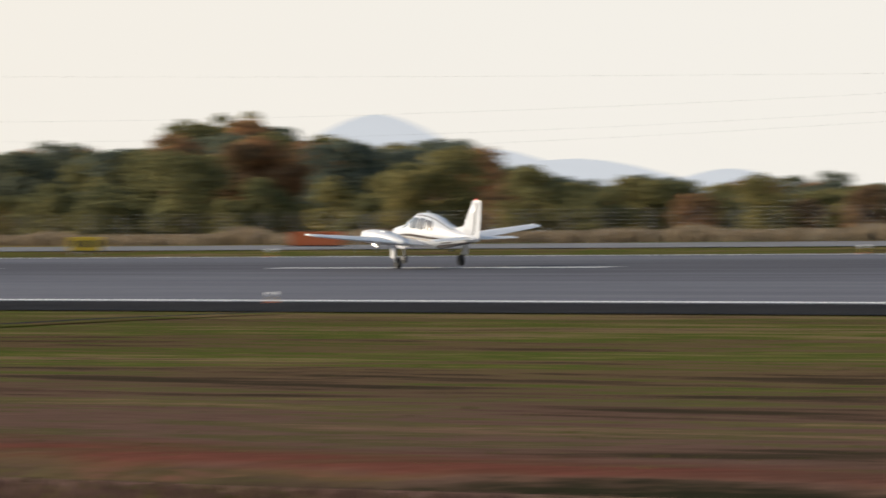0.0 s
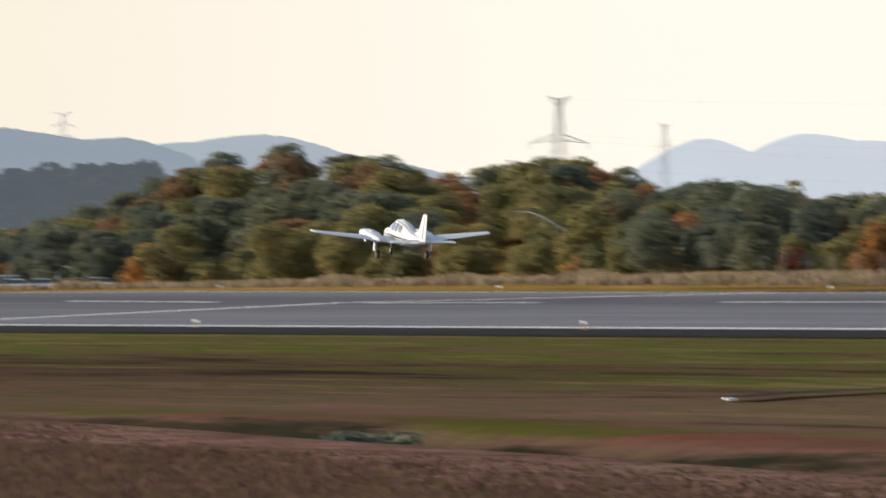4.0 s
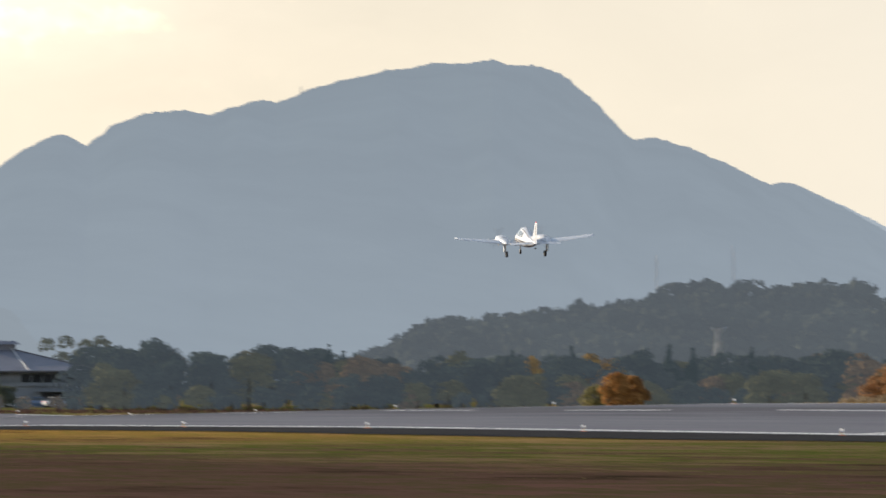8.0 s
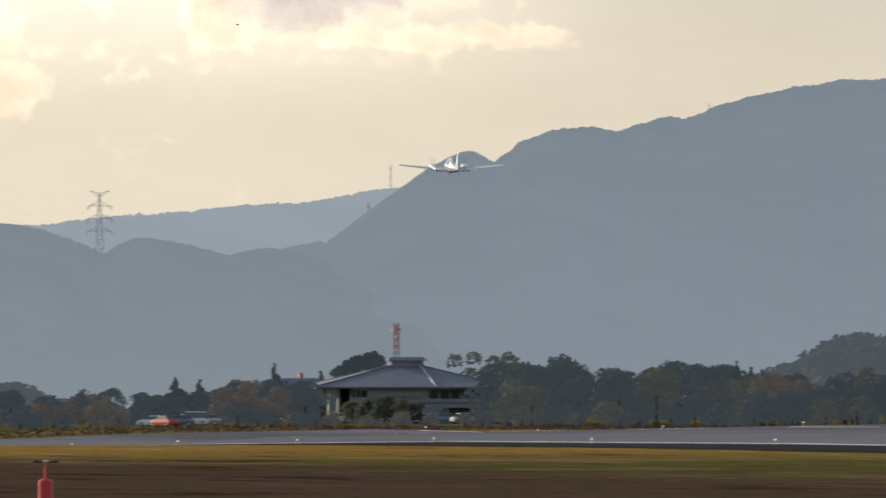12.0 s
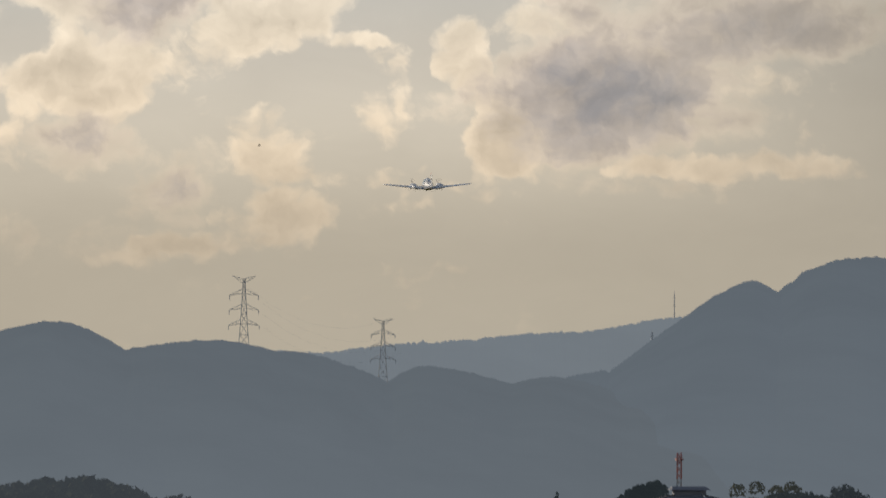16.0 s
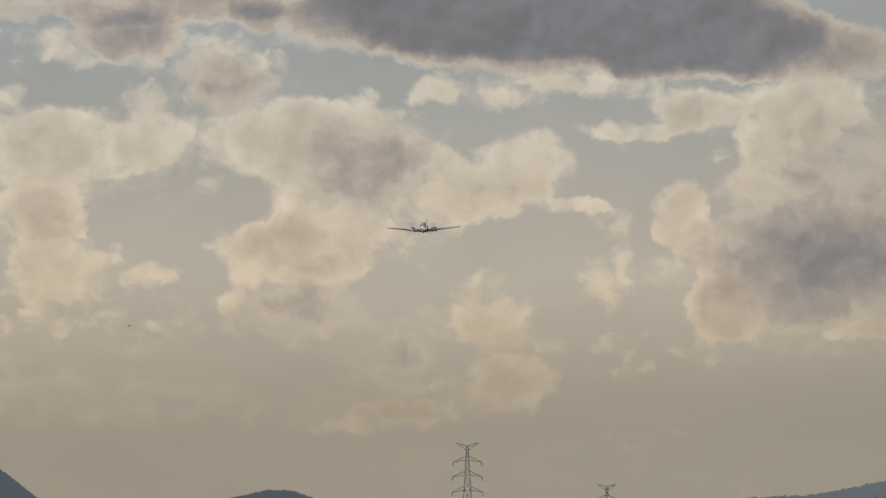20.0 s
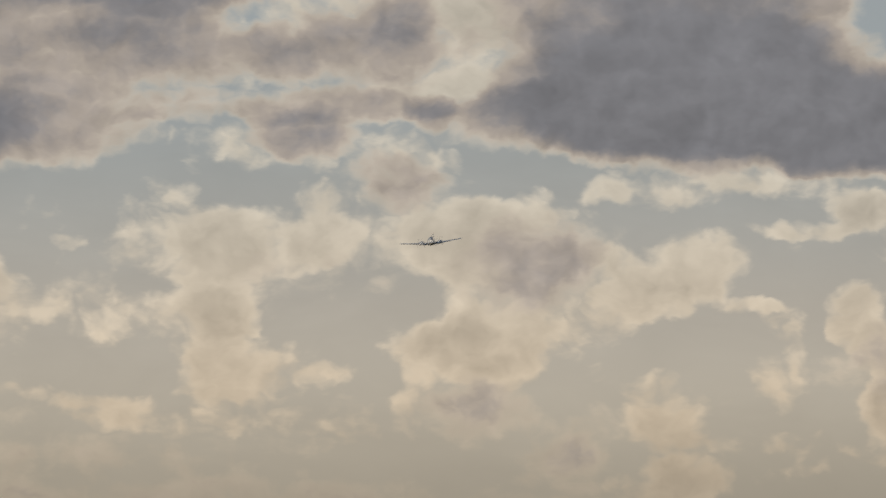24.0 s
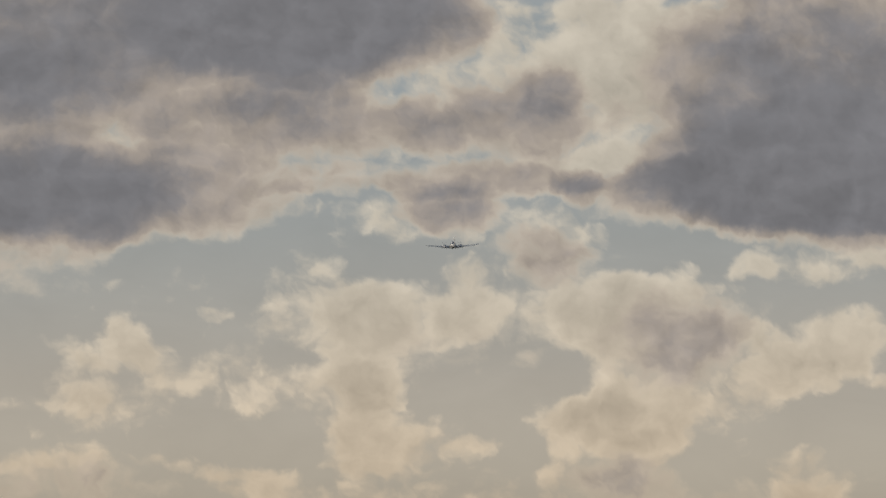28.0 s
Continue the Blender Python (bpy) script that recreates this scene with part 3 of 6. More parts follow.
    c = add("ShaderNodeMix", {0: f, 6: rough, 7: mown}, data_type="RGBA").outputs[2]
    # wet growth in the ditch, near-black with its shade painted in, red stalks on its banks
    ends = add("ShaderNodeMapRange", {0: y, 1: 150.0, 2: 190.0, 3: 1.0, 4: 0.0}).outputs[0]
    span = lambda v, a, b, c_, d_: math_node(add, "MULTIPLY", add("ShaderNodeMapRange", {0: v, 1: a, 2: b}).outputs[0], add("ShaderNodeMapRange", {0: v, 1: c_, 2: d_, 3: 1.0, 4: 0.0}).outputs[0])
    reds = add("ShaderNodeTexNoise", {"Vector": add("ShaderNodeVectorMath", {0: co, 1: (0.12, 0.06, 1)}, operation="MULTIPLY").outputs[0], "Scale": 1.0, "Detail": 3.0}).outputs["Fac"]
    growth = ramp(add, reds, [(0.40, (0.062, 0.058, 0.016)), (0.47, (0.085, 0.05, 0.03)), (0.53, (0.115, 0.044, 0.032)), (0.62, (0.09, 0.046, 0.033))])
    c = add("ShaderNodeMix", {0: math_node(add, "MULTIPLY", ends, span(off, 2.4, 3.2, 4.4, 6.6)), 6: c, 7: growth}, data_type="RGBA").outputs[2]
    c = add("ShaderNodeMix", {0: math_node(add, "MULTIPLY", ends, span(off, 0.2, 0.9, 1.9, 2.8)), 6: c, 7: (0.018, 0.018, 0.011, 1)}, data_type="RGBA").outputs[2]
    # darkening painted half way down the field, in place of lower exposure
    turf_dim = math_node(add, "MAXIMUM", add("ShaderNodeMapRange", {0: y, 1: 160.0, 2: 235.0, 3: 1.0, 4: 0.66}, interpolation_type="SMOOTHSTEP").outputs[0], add("ShaderNodeMapRange", {0: y, 1: 340.0, 2: 600.0, 3: 0.0, 4: 1.0}, interpolation_type="SMOOTHSTEP").outputs[0])
    # that darkening is taken partly back towards the runway
    dry = add("ShaderNodeMapRange", {0: x, 1: 80.0, 2: 118.0, 3: 0.0, 4: 0.62}, interpolation_type="SMOOTHSTEP").outputs[0]
    turf_dim = math_node(add, "MULTIPLY_ADD", math_node(add, "SUBTRACT", 1.0, turf_dim), dry, turf_dim)
    c = add("ShaderNodeVectorMath", {0: c, 3: turf_dim}, operation="SCALE").outputs[0]
    c = add("ShaderNodeVectorMath", {0: c, 3: math_node(add, "MULTIPLY_ADD", fine, 0.9, 0.78)}, operation="SCALE").outputs[0]
    b = add("ShaderNodeBsdfPrincipled", {"Base Color": c, "Roughness": 1.0, "Specular IOR Level": 0.0})
    m.node_tree.links.new(add("ShaderNodeBump", {"Height": fine, "Strength": 0.6, "Distance": 0.2}).outputs[0], b.inputs["Normal"])
    add("ShaderNodeOutputMaterial", {0: b.outputs[0]})
    return m


M["grass"] = grass_material()


def runway_material():
    """Grey asphalt with long dark rubber and sealing streaks about the centre line."""
    m = bpy.data.materials.new("runway_asphalt_worn")
    m.use_nodes = True
    add = nodes_of(m.node_tree)
    co = add("ShaderNodeTexCoord").outputs["Object"]
    x = add("ShaderNodeSeparateXYZ", {0: co}).outputs[0]
    long_ = add("ShaderNodeVectorMath", {0: co, 1: (0.5, 0.012, 1)}, operation="MULTIPLY").outputs[0]
    n = add("ShaderNodeTexNoise", {"Vector": long_, "Scale": 1.0, "Detail": 5.0, "Roughness": 0.65}).outputs["Fac"]
    fine = add("ShaderNodeTexNoise", {"Vector": co, "Scale": 1.3, "Detail": 4.0}).outputs["Fac"]
    c = ramp(add, n, [(0.3, (0.100, 0.103, 0.124)), (0.5, (0.128, 0.131, 0.154)), (0.7, (0.156, 0.158, 0.180))])
    off = math_node(add, "ABSOLUTE", math_node(add, "SUBTRACT", x, MID + 5.0))
    worn = add("ShaderNodeMapRange", {0: math_node(add, "MULTIPLY_ADD", n, 16.0, off), 1: 13.0, 2: 27.0, 3: 0.66, 4: 1.06}).outputs[0]
    c = add("ShaderNodeVectorMath", {0: c, 3: math_node(add, "MULTIPLY", worn, math_node(add, "MULTIPLY_ADD", fine, 0.3, 0.85))}, operation="SCALE").outputs[0]
    b = add("ShaderNodeBsdfPrincipled", {"Base Color": c, "Roughness": 0.9, "Specular IOR Level": 0.04})
    m.node_tree.links.new(add("ShaderNodeBump", {"Height": fine, "Strength": 0.2, "Distance": 0.05}).outputs[0], b.inputs["Normal"])
    add("ShaderNodeOutputMaterial", {0: b.outputs[0]})
    return m


M["asphalt"] = runway_material()


def build_ground():
    xs = axis((-4800, -400, 400), (-400, 0, 50), (0, 40, 4), (40, 56, 0.6), (56, 160, 4)) + [163.0, 175.0, 190.0, 205.0, 220.0, 235.0, 239.0] + axis((244, 300, 8), (300, 460, 8), (460, 700, 30), (700, 4801, 400))
    ys = axis((-4800, -400, 400), (-400, 40, 40), (40, 1250, 8), (1250, 1700, 40), (1700, 4801, 310))
    v, f = grid(xs, ys, ground_z)
    tagged(mesh_ob("ground", v, f, M["grass"], smooth=True), "mown airfield grass running into rough reddish-brown weeds", "grass", kind="structure")
    # runway sheet, tar shoulder, taxiway
    ys = axis((-200, 1131, 10))
    v, f = grid([NEAR - 0.5, 190, MID, 220, FAR + 0.5], ys, lambda x, y: runway_z(x, y) + 0.05)
    rw = tagged(mesh_ob("runway", v, f, M["asphalt"], smooth=True), "grey asphalt runway with white markings and a crowned surface", "runway", kind="structure")
    v, f = grid([162.0, 168.0, NEAR - 0.5], ys, lambda x, y: ground_z(x, y) + 0.04)
    tagged(mesh_ob("runway_shoulder", v, f, M["shoulder"]), "dark tarred shoulder strip beside the runway", "runway shoulder", kind="structure")
    v, f = grid([FAR + 0.5, FAR + 2.5], ys, lambda x, y: ground_z(x, y) + 0.04)
    tagged(mesh_ob("runway_shoulder", v, f, M["shoulder"]), "dark tarred shoulder strip beside the runway", "runway shoulder", kind="structure")
    ys = axis((-200, 640, 10))
    v, f = grid([262, 270, 282], ys, lambda x, y: ground_z(x, y) + 0.05)
    tagged(mesh_ob("taxiway", v, f, M["taxiway"]), "pale worn concrete taxiway beyond the runway", "taxiway", kind="structure")
    # service track across the grass
    vs, fs = [], []
    for i in range(41):
        k = i / 40
        x, y = 157 - 89 * k, 297 - 129 * k + 5 * math.sin(k * 3.14)
        for s in (-1, 1):
            px, py = x + s * 0.38 * 0.82, y - s * 0.38 * 0.57
            vs.append((px, py, ground_z(px, py) + 0.10))
    fs = [(2 * i, 2 * i + 1, 2 * i + 3, 2 * i + 2) for i in range(40)]
    tagged(mesh_ob("service_track", vs, fs, M["shoulder"]), "narrow dark asphalt service track across the grass", "track", kind="structure")
    # markings
    def stripe(name, x0, x1, y0, y1, step=10.0):
        yy = list(np.linspace(y0, y1, max(2, int((y1 - y0) / step) + 1)))
        xx = [x0, x1] if not (x0 < MID < x1) else [x0, MID, x1]
        v, f = grid(xx, yy, lambda x, y: runway_z(x, y) + 0.065)
        mesh_ob(name, v, f, M["marking"], rw)
    stripe("edge_line", NEAR, NEAR + 0.9, -200, 1100)
    stripe("edge_line", FAR - 0.9, FAR, -200, 1100)
    y = 356.5
    while y > -200:
        stripe("centre_line_dash", MID - 0.45, MID + 0.45, y, y + 31)
        y -= 60
    y = 416.5
    while y < 1060:
        stripe("centre_line_dash", MID - 0.45, MID + 0.45, y, y + 31)
        y += 60
    stripe("threshold_line", NEAR + 0.9, FAR - 0.9, 570.5, 572.6, 1.0)


build_ground()

# ---- mountains and ridges of the distance ----


def ridge(name, peaks, b0, b1, dist, base, mat, label, rough=0.22, depth=900.0, seed=0.0, n=1000, bow=0.005, taper=8.0):
    """A mountain range as relief: foot towards the camera, crest, and a back slope."""
    rows = [0.0, 0.08, 0.18, 0.3, 0.45, 0.6, 0.75, 0.88, 1.0, 1.12]
    verts, faces = [], []
    for i in range(n + 1):
        b = b0 + (b1 - b0) * i / n
        e = cone_ridge(b, peaks, bow)
        e += -0.75 * rough + rough * (0.5 * noise.noise(Vector((b * 0.9, seed, 1))) + 0.6 * abs(noise.noise(Vector((b * 3.1, seed, 2)))) + 0.5 * noise.noise(Vector((b * 7.0, seed, 3))) + 1.15 * abs(noise.noise(Vector((b * 2.1, seed, 4)))) + 0.9 * abs(noise.noise(Vector((b * 5.5, seed, 6)))))
        top = EYE[2] + math.tan(e / 1000) * dist
        end = min(1.0, (b - b0) / taper, (b1 - b) / taper)
        top = base + (top - base) * math.sin(end * math.pi / 2)
        for k in rows:
            d = dist - depth * (1 - min(k, 1.0)) + (k - 1.0) * 900 * (k > 1)
            lift = math.sin(min(k, 1.0) * math.pi / 2) ** 0.9
            gully = noise.noise(Vector((b * 0.10 + seed, k * 2.2, 5))) * 0.16 * math.sin(min(k, 1) * math.pi)
            z = base + (top - base) * max(0.0, lift - abs(gully)) if k <= 1.0 else base
            p = at(b + gully * 6, 0, d)
            verts.append((p.x, p.y, z))
    m = len(rows)
    for i in range(n):
        for j in range(m - 1):
            faces.append((i * m + j, (i + 1) * m + j, (i + 1) * m + j + 1, i * m + j + 1))
    return tagged(mesh_ob(name, verts, faces, mat, smooth=True), label, "mountain", kind="structure")


BIG = [(215.0, 17.0, 0.64, 0.79, 1.7), (225.4, 19.35, 0.87, 0.2, 6.4), (236.2, 20.59, 0.51, 1.02, 2.9), (249.0, 21.49, 0.2, 0.1, 2.9), (259.2, 24.45, 0.1, 0.6, 5.0), (263.5, 24.23, 0.1, 0.97, 4.4), (276.4, 16.71, 0.3, 0.37, 1.1), (290.7, 12.03, 0.25, 0.48, 0.7), (302.8, 6.72, 0.03, 0.05, 0.5), (321.3, 5.2, 0.11, 0.3, 1.9), (199.3, 7.49, 0.35, 0.5, 3.0)]
LEFT = [(142.7, 12.34, 0.26, 0.65, 4.0), (110.9, 16.08, 0.42, 0.72, 0.5), (133.1, 10.32, 0.46, 0.24, 5.1), (158.9, 10.48, 0.1, 0.22, 3.5), (166.6, 9.38, 0.1, 0.36, 4.3), (180.9, 7.89, 0.99, 0.22, 3.7), (194.1, 6.89, 0.26, 0.25, 1.9), (90.0, 17.0, 0.3, 0.3, 6.0), (202.0, 5.0, 0.2, 0.16, 4.0), (222.0, 1.5, 0.12, 0.13, 8.0), (244.0, -2.0, 0.1, 0.2, 8.0)]
BEHIND = [(207.8, 13.26, 0.22, 0.02, 2.6), (195.5, 11.6, 0.12, 0.1, 4.0), (181.2, 10.4, 0.15, 0.2, 4.0), (165.0, 9.5, 0.06, 0.1, 5.0), (231.6, 14.96, 0.1, 0.3, 1.3)]
NORTH = [(292, 11.0, .3, .45, 2), (303, 6.5, .3, .16, 3), (319, 5.1, .1, .35, 3), (327, 4.7, .4, .1, 3), (336, 5.5, .12, .3, 4), (346, 3.0, .2, .2, 4), (358, 1.2, .2, .1, 5)]
PALE_EAST = [(382, 5.0, .6, .5, 3), (392.5, 5.5, .5, .2, 3), (399, 4.8, .2, .22, 3), (407, 3.4, .2, .3, 3), (413.5, 2.2, .3, .4, 2)]
DOME = [(497.2, 4.2, .55, .55, 3.5), (509, 0.6, .2, .3, 3), (518, -0.4, .15, .2, 5), (534, -1.4, .25, .25, 2)]
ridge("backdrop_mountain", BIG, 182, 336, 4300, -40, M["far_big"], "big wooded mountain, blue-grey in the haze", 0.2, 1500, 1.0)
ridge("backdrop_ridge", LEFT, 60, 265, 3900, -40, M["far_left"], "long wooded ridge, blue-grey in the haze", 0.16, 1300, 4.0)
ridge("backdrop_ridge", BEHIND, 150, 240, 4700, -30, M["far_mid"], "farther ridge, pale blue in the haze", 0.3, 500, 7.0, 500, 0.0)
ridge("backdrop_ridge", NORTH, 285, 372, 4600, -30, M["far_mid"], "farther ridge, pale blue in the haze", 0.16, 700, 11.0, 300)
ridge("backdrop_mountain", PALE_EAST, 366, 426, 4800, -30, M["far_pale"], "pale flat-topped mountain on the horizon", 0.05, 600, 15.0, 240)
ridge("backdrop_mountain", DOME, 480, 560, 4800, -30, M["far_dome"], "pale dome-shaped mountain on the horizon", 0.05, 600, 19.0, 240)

# ---- woods ----


def leaf_cloud(centres, radii, count, size, seed, flat=0.0):
    """Small tilted leaf clumps over the shells of many lobes: vertex and face arrays."""
    rng = np.random.default_rng(seed)
    centres, radii = np.asarray(centres, float), np.asarray(radii, float)
    w = radii[:, 0] * radii[:, 2]
    pick = rng.choice(len(centres), count, p=w / w.sum())
    u = rng.normal(size=(count, 3))
    u /= np.linalg.norm(u, axis=1)[:, None]
    u[:, 2] = np.where(u[:, 2] < -0.45, -u[:, 2], u[:, 2])
    pos = centres[pick] + u * radii[pick] * rng.uniform(0.72, 1.06, (count, 1))
    nrm = u + rng.normal(scale=0.55, size=(count, 3))
    nrm /= np.linalg.norm(nrm, axis=1)[:, None]
    a = np.cross(nrm, rng.normal(size=(count, 3)))
    a /= np.linalg.norm(a, axis=1)[:, None]
    b = np.cross(nrm, a)
    s = size * rng.uniform(0.55, 1.3, (count, 1))
    bend = nrm * s * 0.35
    verts = np.stack([pos - a * s - b * s * 0.6, pos + a * s * 0.2 - b * s + bend * 0.4, pos + a * s + b * s * 0.5, pos - a * s * 0.3 + b * s + bend * 0.4], 1).reshape(-1, 3)
    faces = np.arange(count * 4).reshape(-1, 4)
    return verts, faces


def array_mesh(name, verts, faces, mat):
    me = bpy.data.meshes.new(name)
    me.vertices.add(len(verts))
    me.vertices.foreach_set("co", np.asarray(verts, np.float32).ravel())
    me.loops.add(faces.size)
    me.loops.foreach_set("vertex_index", faces.astype(np.int32).ravel())
    me.polygons.add(len(faces))
    me.polygons.foreach_set("loop_start", np.arange(0, faces.size, faces.shape[1], dtype=np.int32))
    me.update(calc_edges=True)
    me.materials.append(mat)
    return me


def crown_lobes(kind, h, spread, rng):
    """Lobe centres and radii of a crown for a tree of height h."""
    c, r = [], []
    if kind == "conifer":
        for i in range(9):
            k = i / 8
            rad = spread * (1 - k) * 0.9 + 0.12
            for j in range(1 if k > 0.7 else 3):
                t = rng.uniform(0, 6.28)
                c.append((0.45 * rad * math.cos(t), 0.45 * rad * math.sin(t), h * (0.16 + 0.82 * k)))
                r.append((rad * 0.75, rad * 0.75, h * 0.085))
    else:
        n = 24 if kind == "round" else 11
        for i in range(n):
            t, k = rng.uniform(0, 6.28), rng.uniform(0, 1)
            z = h * (0.17 + 0.70 * k)
            reach = spread * math.sqrt(max(0.05, 1 - ((k - 0.35) / 0.75) ** 2)) * rng.uniform(0.35, 0.8)
            c.append((reach * math.cos(t), reach * math.sin(t), z))
            s = spread * rng.uniform(0.22, 0.50)
            r.append((s, s, s * rng.uniform(0.65, 0.95)))
        c.append((0, 0, h * 0.88))
        r.append((spread * 0.42, spread * 0.42, h * 0.12))
    return c, r


def tree_kind(name, kind, h, spread, mat, seed, count, size, label, category="tree"):
    """One tree: a tapered trunk with limbs, and a crown of leaf clumps."""
    rng = random.Random(seed)
    root = thing(name, label, category)
    bm = rod((0, 0, -0.4), (0.1, 0, h * 0.45), h * 0.028, h * 0.016, 7)
    rod((0.1, 0, h * 0.44), (0, 0.1, h * 0.86), h * 0.016, h * 0.004, 6, bm)
    c, r = crown_lobes(kind, h, spread, rng)
    if kind != "conifer":
        for p in c[:7]:
            z = h * rng.uniform(0.22, 0.5)
            rod((0.05, 0, z), (p[0] * 0.9, p[1] * 0.9, p[2]), h * 0.010, h * 0.003, 5, bm)
    part("trunk", bm, M["bark"], root)
    v, f = leaf_cloud(c, r, count, size, seed)
    crown = new("crown", array_mesh("crown", v, f, mat))
    crown.parent = root
    return root


STOCK = {}
for i in range(3):
    STOCK["dark", i] = tree_kind("evergreen_tree", "round", 7.4 + i * 0.5, 3.7 + 0.3 * i, M["leaf_dark"], 20 + i, 5200, 0.155, "dense dark green evergreen broadleaf tree")
    STOCK["olive", i] = tree_kind("broadleaf_tree", "round", 7.0 + i * 0.4, 3.7 + 0.25 * i, M["leaf_olive"], 30 + i, 5000, 0.155, "olive-green broadleaf tree catching the low sun")
    STOCK["rust", i] = tree_kind("broadleaf_tree", "round", 6.8 + i * 0.4, 3.5 + 0.2 * i, M["leaf_rust"], 40 + i, 4600, 0.15, "broadleaf tree in rusty autumn leaf")
    STOCK["conifer", i] = tree_kind("conifer_tree", "conifer", 9.0 + i, 2.9 + 0.2 * i, M["leaf_conifer"], 50 + i, 3600, 0.21, "dark green conifer with a pointed crown")
for i in range(2):
    STOCK["orange", i] = tree_kind("broadleaf_tree", "round", 5.6 + i * 0.4, 2.9, M["leaf_orange"], 60 + i, 4200, 0.17, "small broadleaf tree in bright orange autumn leaf")
    STOCK["bare", i] = tree_kind("thin_tree", "open", 8.2, 2.6, M["leaf_olive"], 70 + i, 900, 0.16, "tall thin-leaved tree with bare twigs against the sky")
    STOCK["shrub", i] = tree_kind("shrub", "round", 3.0 + 0.4 * i, 2.1, M["leaf_olive"], 80 + i, 1500, 0.14, "low olive-green shrub at the wood's edge", "shrub")
    STOCK["rust_shrub", i] = tree_kind("shrub", "round", 2.8 + 0.4 * i, 2.0, M["leaf_rust"], 84 + i, 1500, 0.13, "low shrub in rusty autumn leaf", "shrub")
STOCK["red", 0] = tree_kind("small_maple", "round", 3.4, 1.9, M["leaf_red"], 90, 420, 0.26, "small maple in red autumn leaf")
USED = set()


def plant(kind, x, y, scale, turn, z=None, i=0):
    src = STOCK[kind, i]
    z = ground_z(x, y) if z is None else z
    m = Matrix.Translation((x, y, z - 0.15)) @ Matrix.Rotation(turn, 4, "Z")
    if (kind, i) not in USED:
        USED.add((kind, i))
        src.matrix_world = m
        src.scale = (scale, scale, scale)
        return src
    src_scale = src.scale.copy()
    src.scale = (scale, scale, scale)
    ob = copy_thing(src, m)
    src.scale = src_scale
    return ob


def forest():
    rng = random.Random(5)
    tall = {"dark": 7.9, "olive": 7.4, "rust": 7.2, "conifer": 10, "shrub": 3.2, "rust_shrub": 3.0, "orange": 5.8}
    # the bank beyond the runway: rows from the front edge back to the crest, none over the skyline
    b = 303.0
    while b < 556:
        front = TREES_X / math.sin(b / 1000)
        for row, depth in enumerate((1, 9, 24, 40, 56, 72, 86, 98)):
            bb = b + rng.uniform(-2.4, 2.4)
            d = front + depth + rng.uniform(-5, 7)
            p = at(bb, 0, d)
            cut = 356 < bb < 369
            u = rng.random()
            warm, rust = 0.30, 0.22
            if bb < 326:
                warm, rust = 0.14, 0.18
            if 415 < bb < 470:
                warm, rust = 0.48, 0.20
            if 352 < bb < 373 or 480 < bb < 512:
                warm, rust = 0.34, 0.40
            if 373 <= bb < 390:
                warm, rust = 0.12, 0.12
            if 326 < bb < 352:
                warm, rust = (0.2, 0.55) if row > 5 else (0.22, 0.14)
            if row < 2 or (cut and row < 4):
                kind = "shrub" if u < 0.62 else "rust_shrub" if u < 0.8 else "olive"
                if bb < 326:
                    kind = "dark" if u < 0.6 else "orange" if u > 0.88 else "rust_shrub"
                if 375 < bb < 389:
                    kind = "dark"
                if 336 < bb < 348 or 512 < bb < 530:
                    kind = "olive"
                if 391 <= bb < 415 and u > 0.5:
                    kind = "orange" if u > 0.8 else "rust_shrub"
                sc = rng.uniform(0.8, 1.2) * (0.72 if kind in ("olive", "dark", "orange") else 1)
            else:
                kind = "olive" if u < warm else "rust" if u < warm + rust else "dark"
                sc = rng.uniform(0.58, 1.02)
            if row in (3, 5) and front > 760 and rng.random() < 0.35:
                continue
            room = EYE[2] + cone_ridge(bb, SKYLINE) * d / 1000 - ground_z(p.x, p.y) + rng.uniform(-0.5, 0.4)
            if row == 7:
                sc = room / tall[kind]
            sc = max(0.34, min(sc, room / tall[kind], 1.35))
            n = 3 if kind in ("dark", "olive", "rust") else 2
            plant(kind, p.x, p.y, sc, rng.uniform(0, 6.28), i=rng.randrange(n))
        b += 5.0 * 560 / front * rng.uniform(0.8, 1.2)
    # tall thin trees that stand over the rest
    for b, i in ((423.6, 0), (426.5, 1), (481, 0), (484, 1), (391.2, 1)):
        p = at(b, 0, TREES_X / math.sin(b / 1000) + 86)
        plant("bare", p.x, p.y, 0.85, b, i=i)
    for b, dd in ((391.5, 3), (389.3, 6), (344, 4)):
        p = at(b, 0, TREES_X / math.sin(b / 1000) + dd)
        plant("red", p.x, p.y, 0.7, b)
    p = at(273.4, 0, 1180)
    plant("orange", p.x, p.y, 0.86, 1.0, i=0)
    p = at(274.8, 0, 1184)
    plant("orange", p.x, p.y, 0.74, 2.2, i=1)
    p = at(270.6, 0, 1195)
    plant("shrub", p.x, p.y, 0.95, 2.0, i=1)
    for b, d, s in ((202.8, 1308, 0.42), (204.6, 1304, 0.46), (206.2, 1302, 0.52), (207.8, 1306, 0.46), (209.4, 1304, 0.4), (199.2, 1300, 0.4), (197.4, 1296, 0.36)):
        p = at(b, 0, d)
        plant("dark", p.x, p.y, s, b, i=1)
    for key, ob in STOCK.items():
        if key not in USED:
            for child in list(ob.children):
                bpy.data.objects.remove(child)
            bpy.data.objects.remove(ob)


forest()


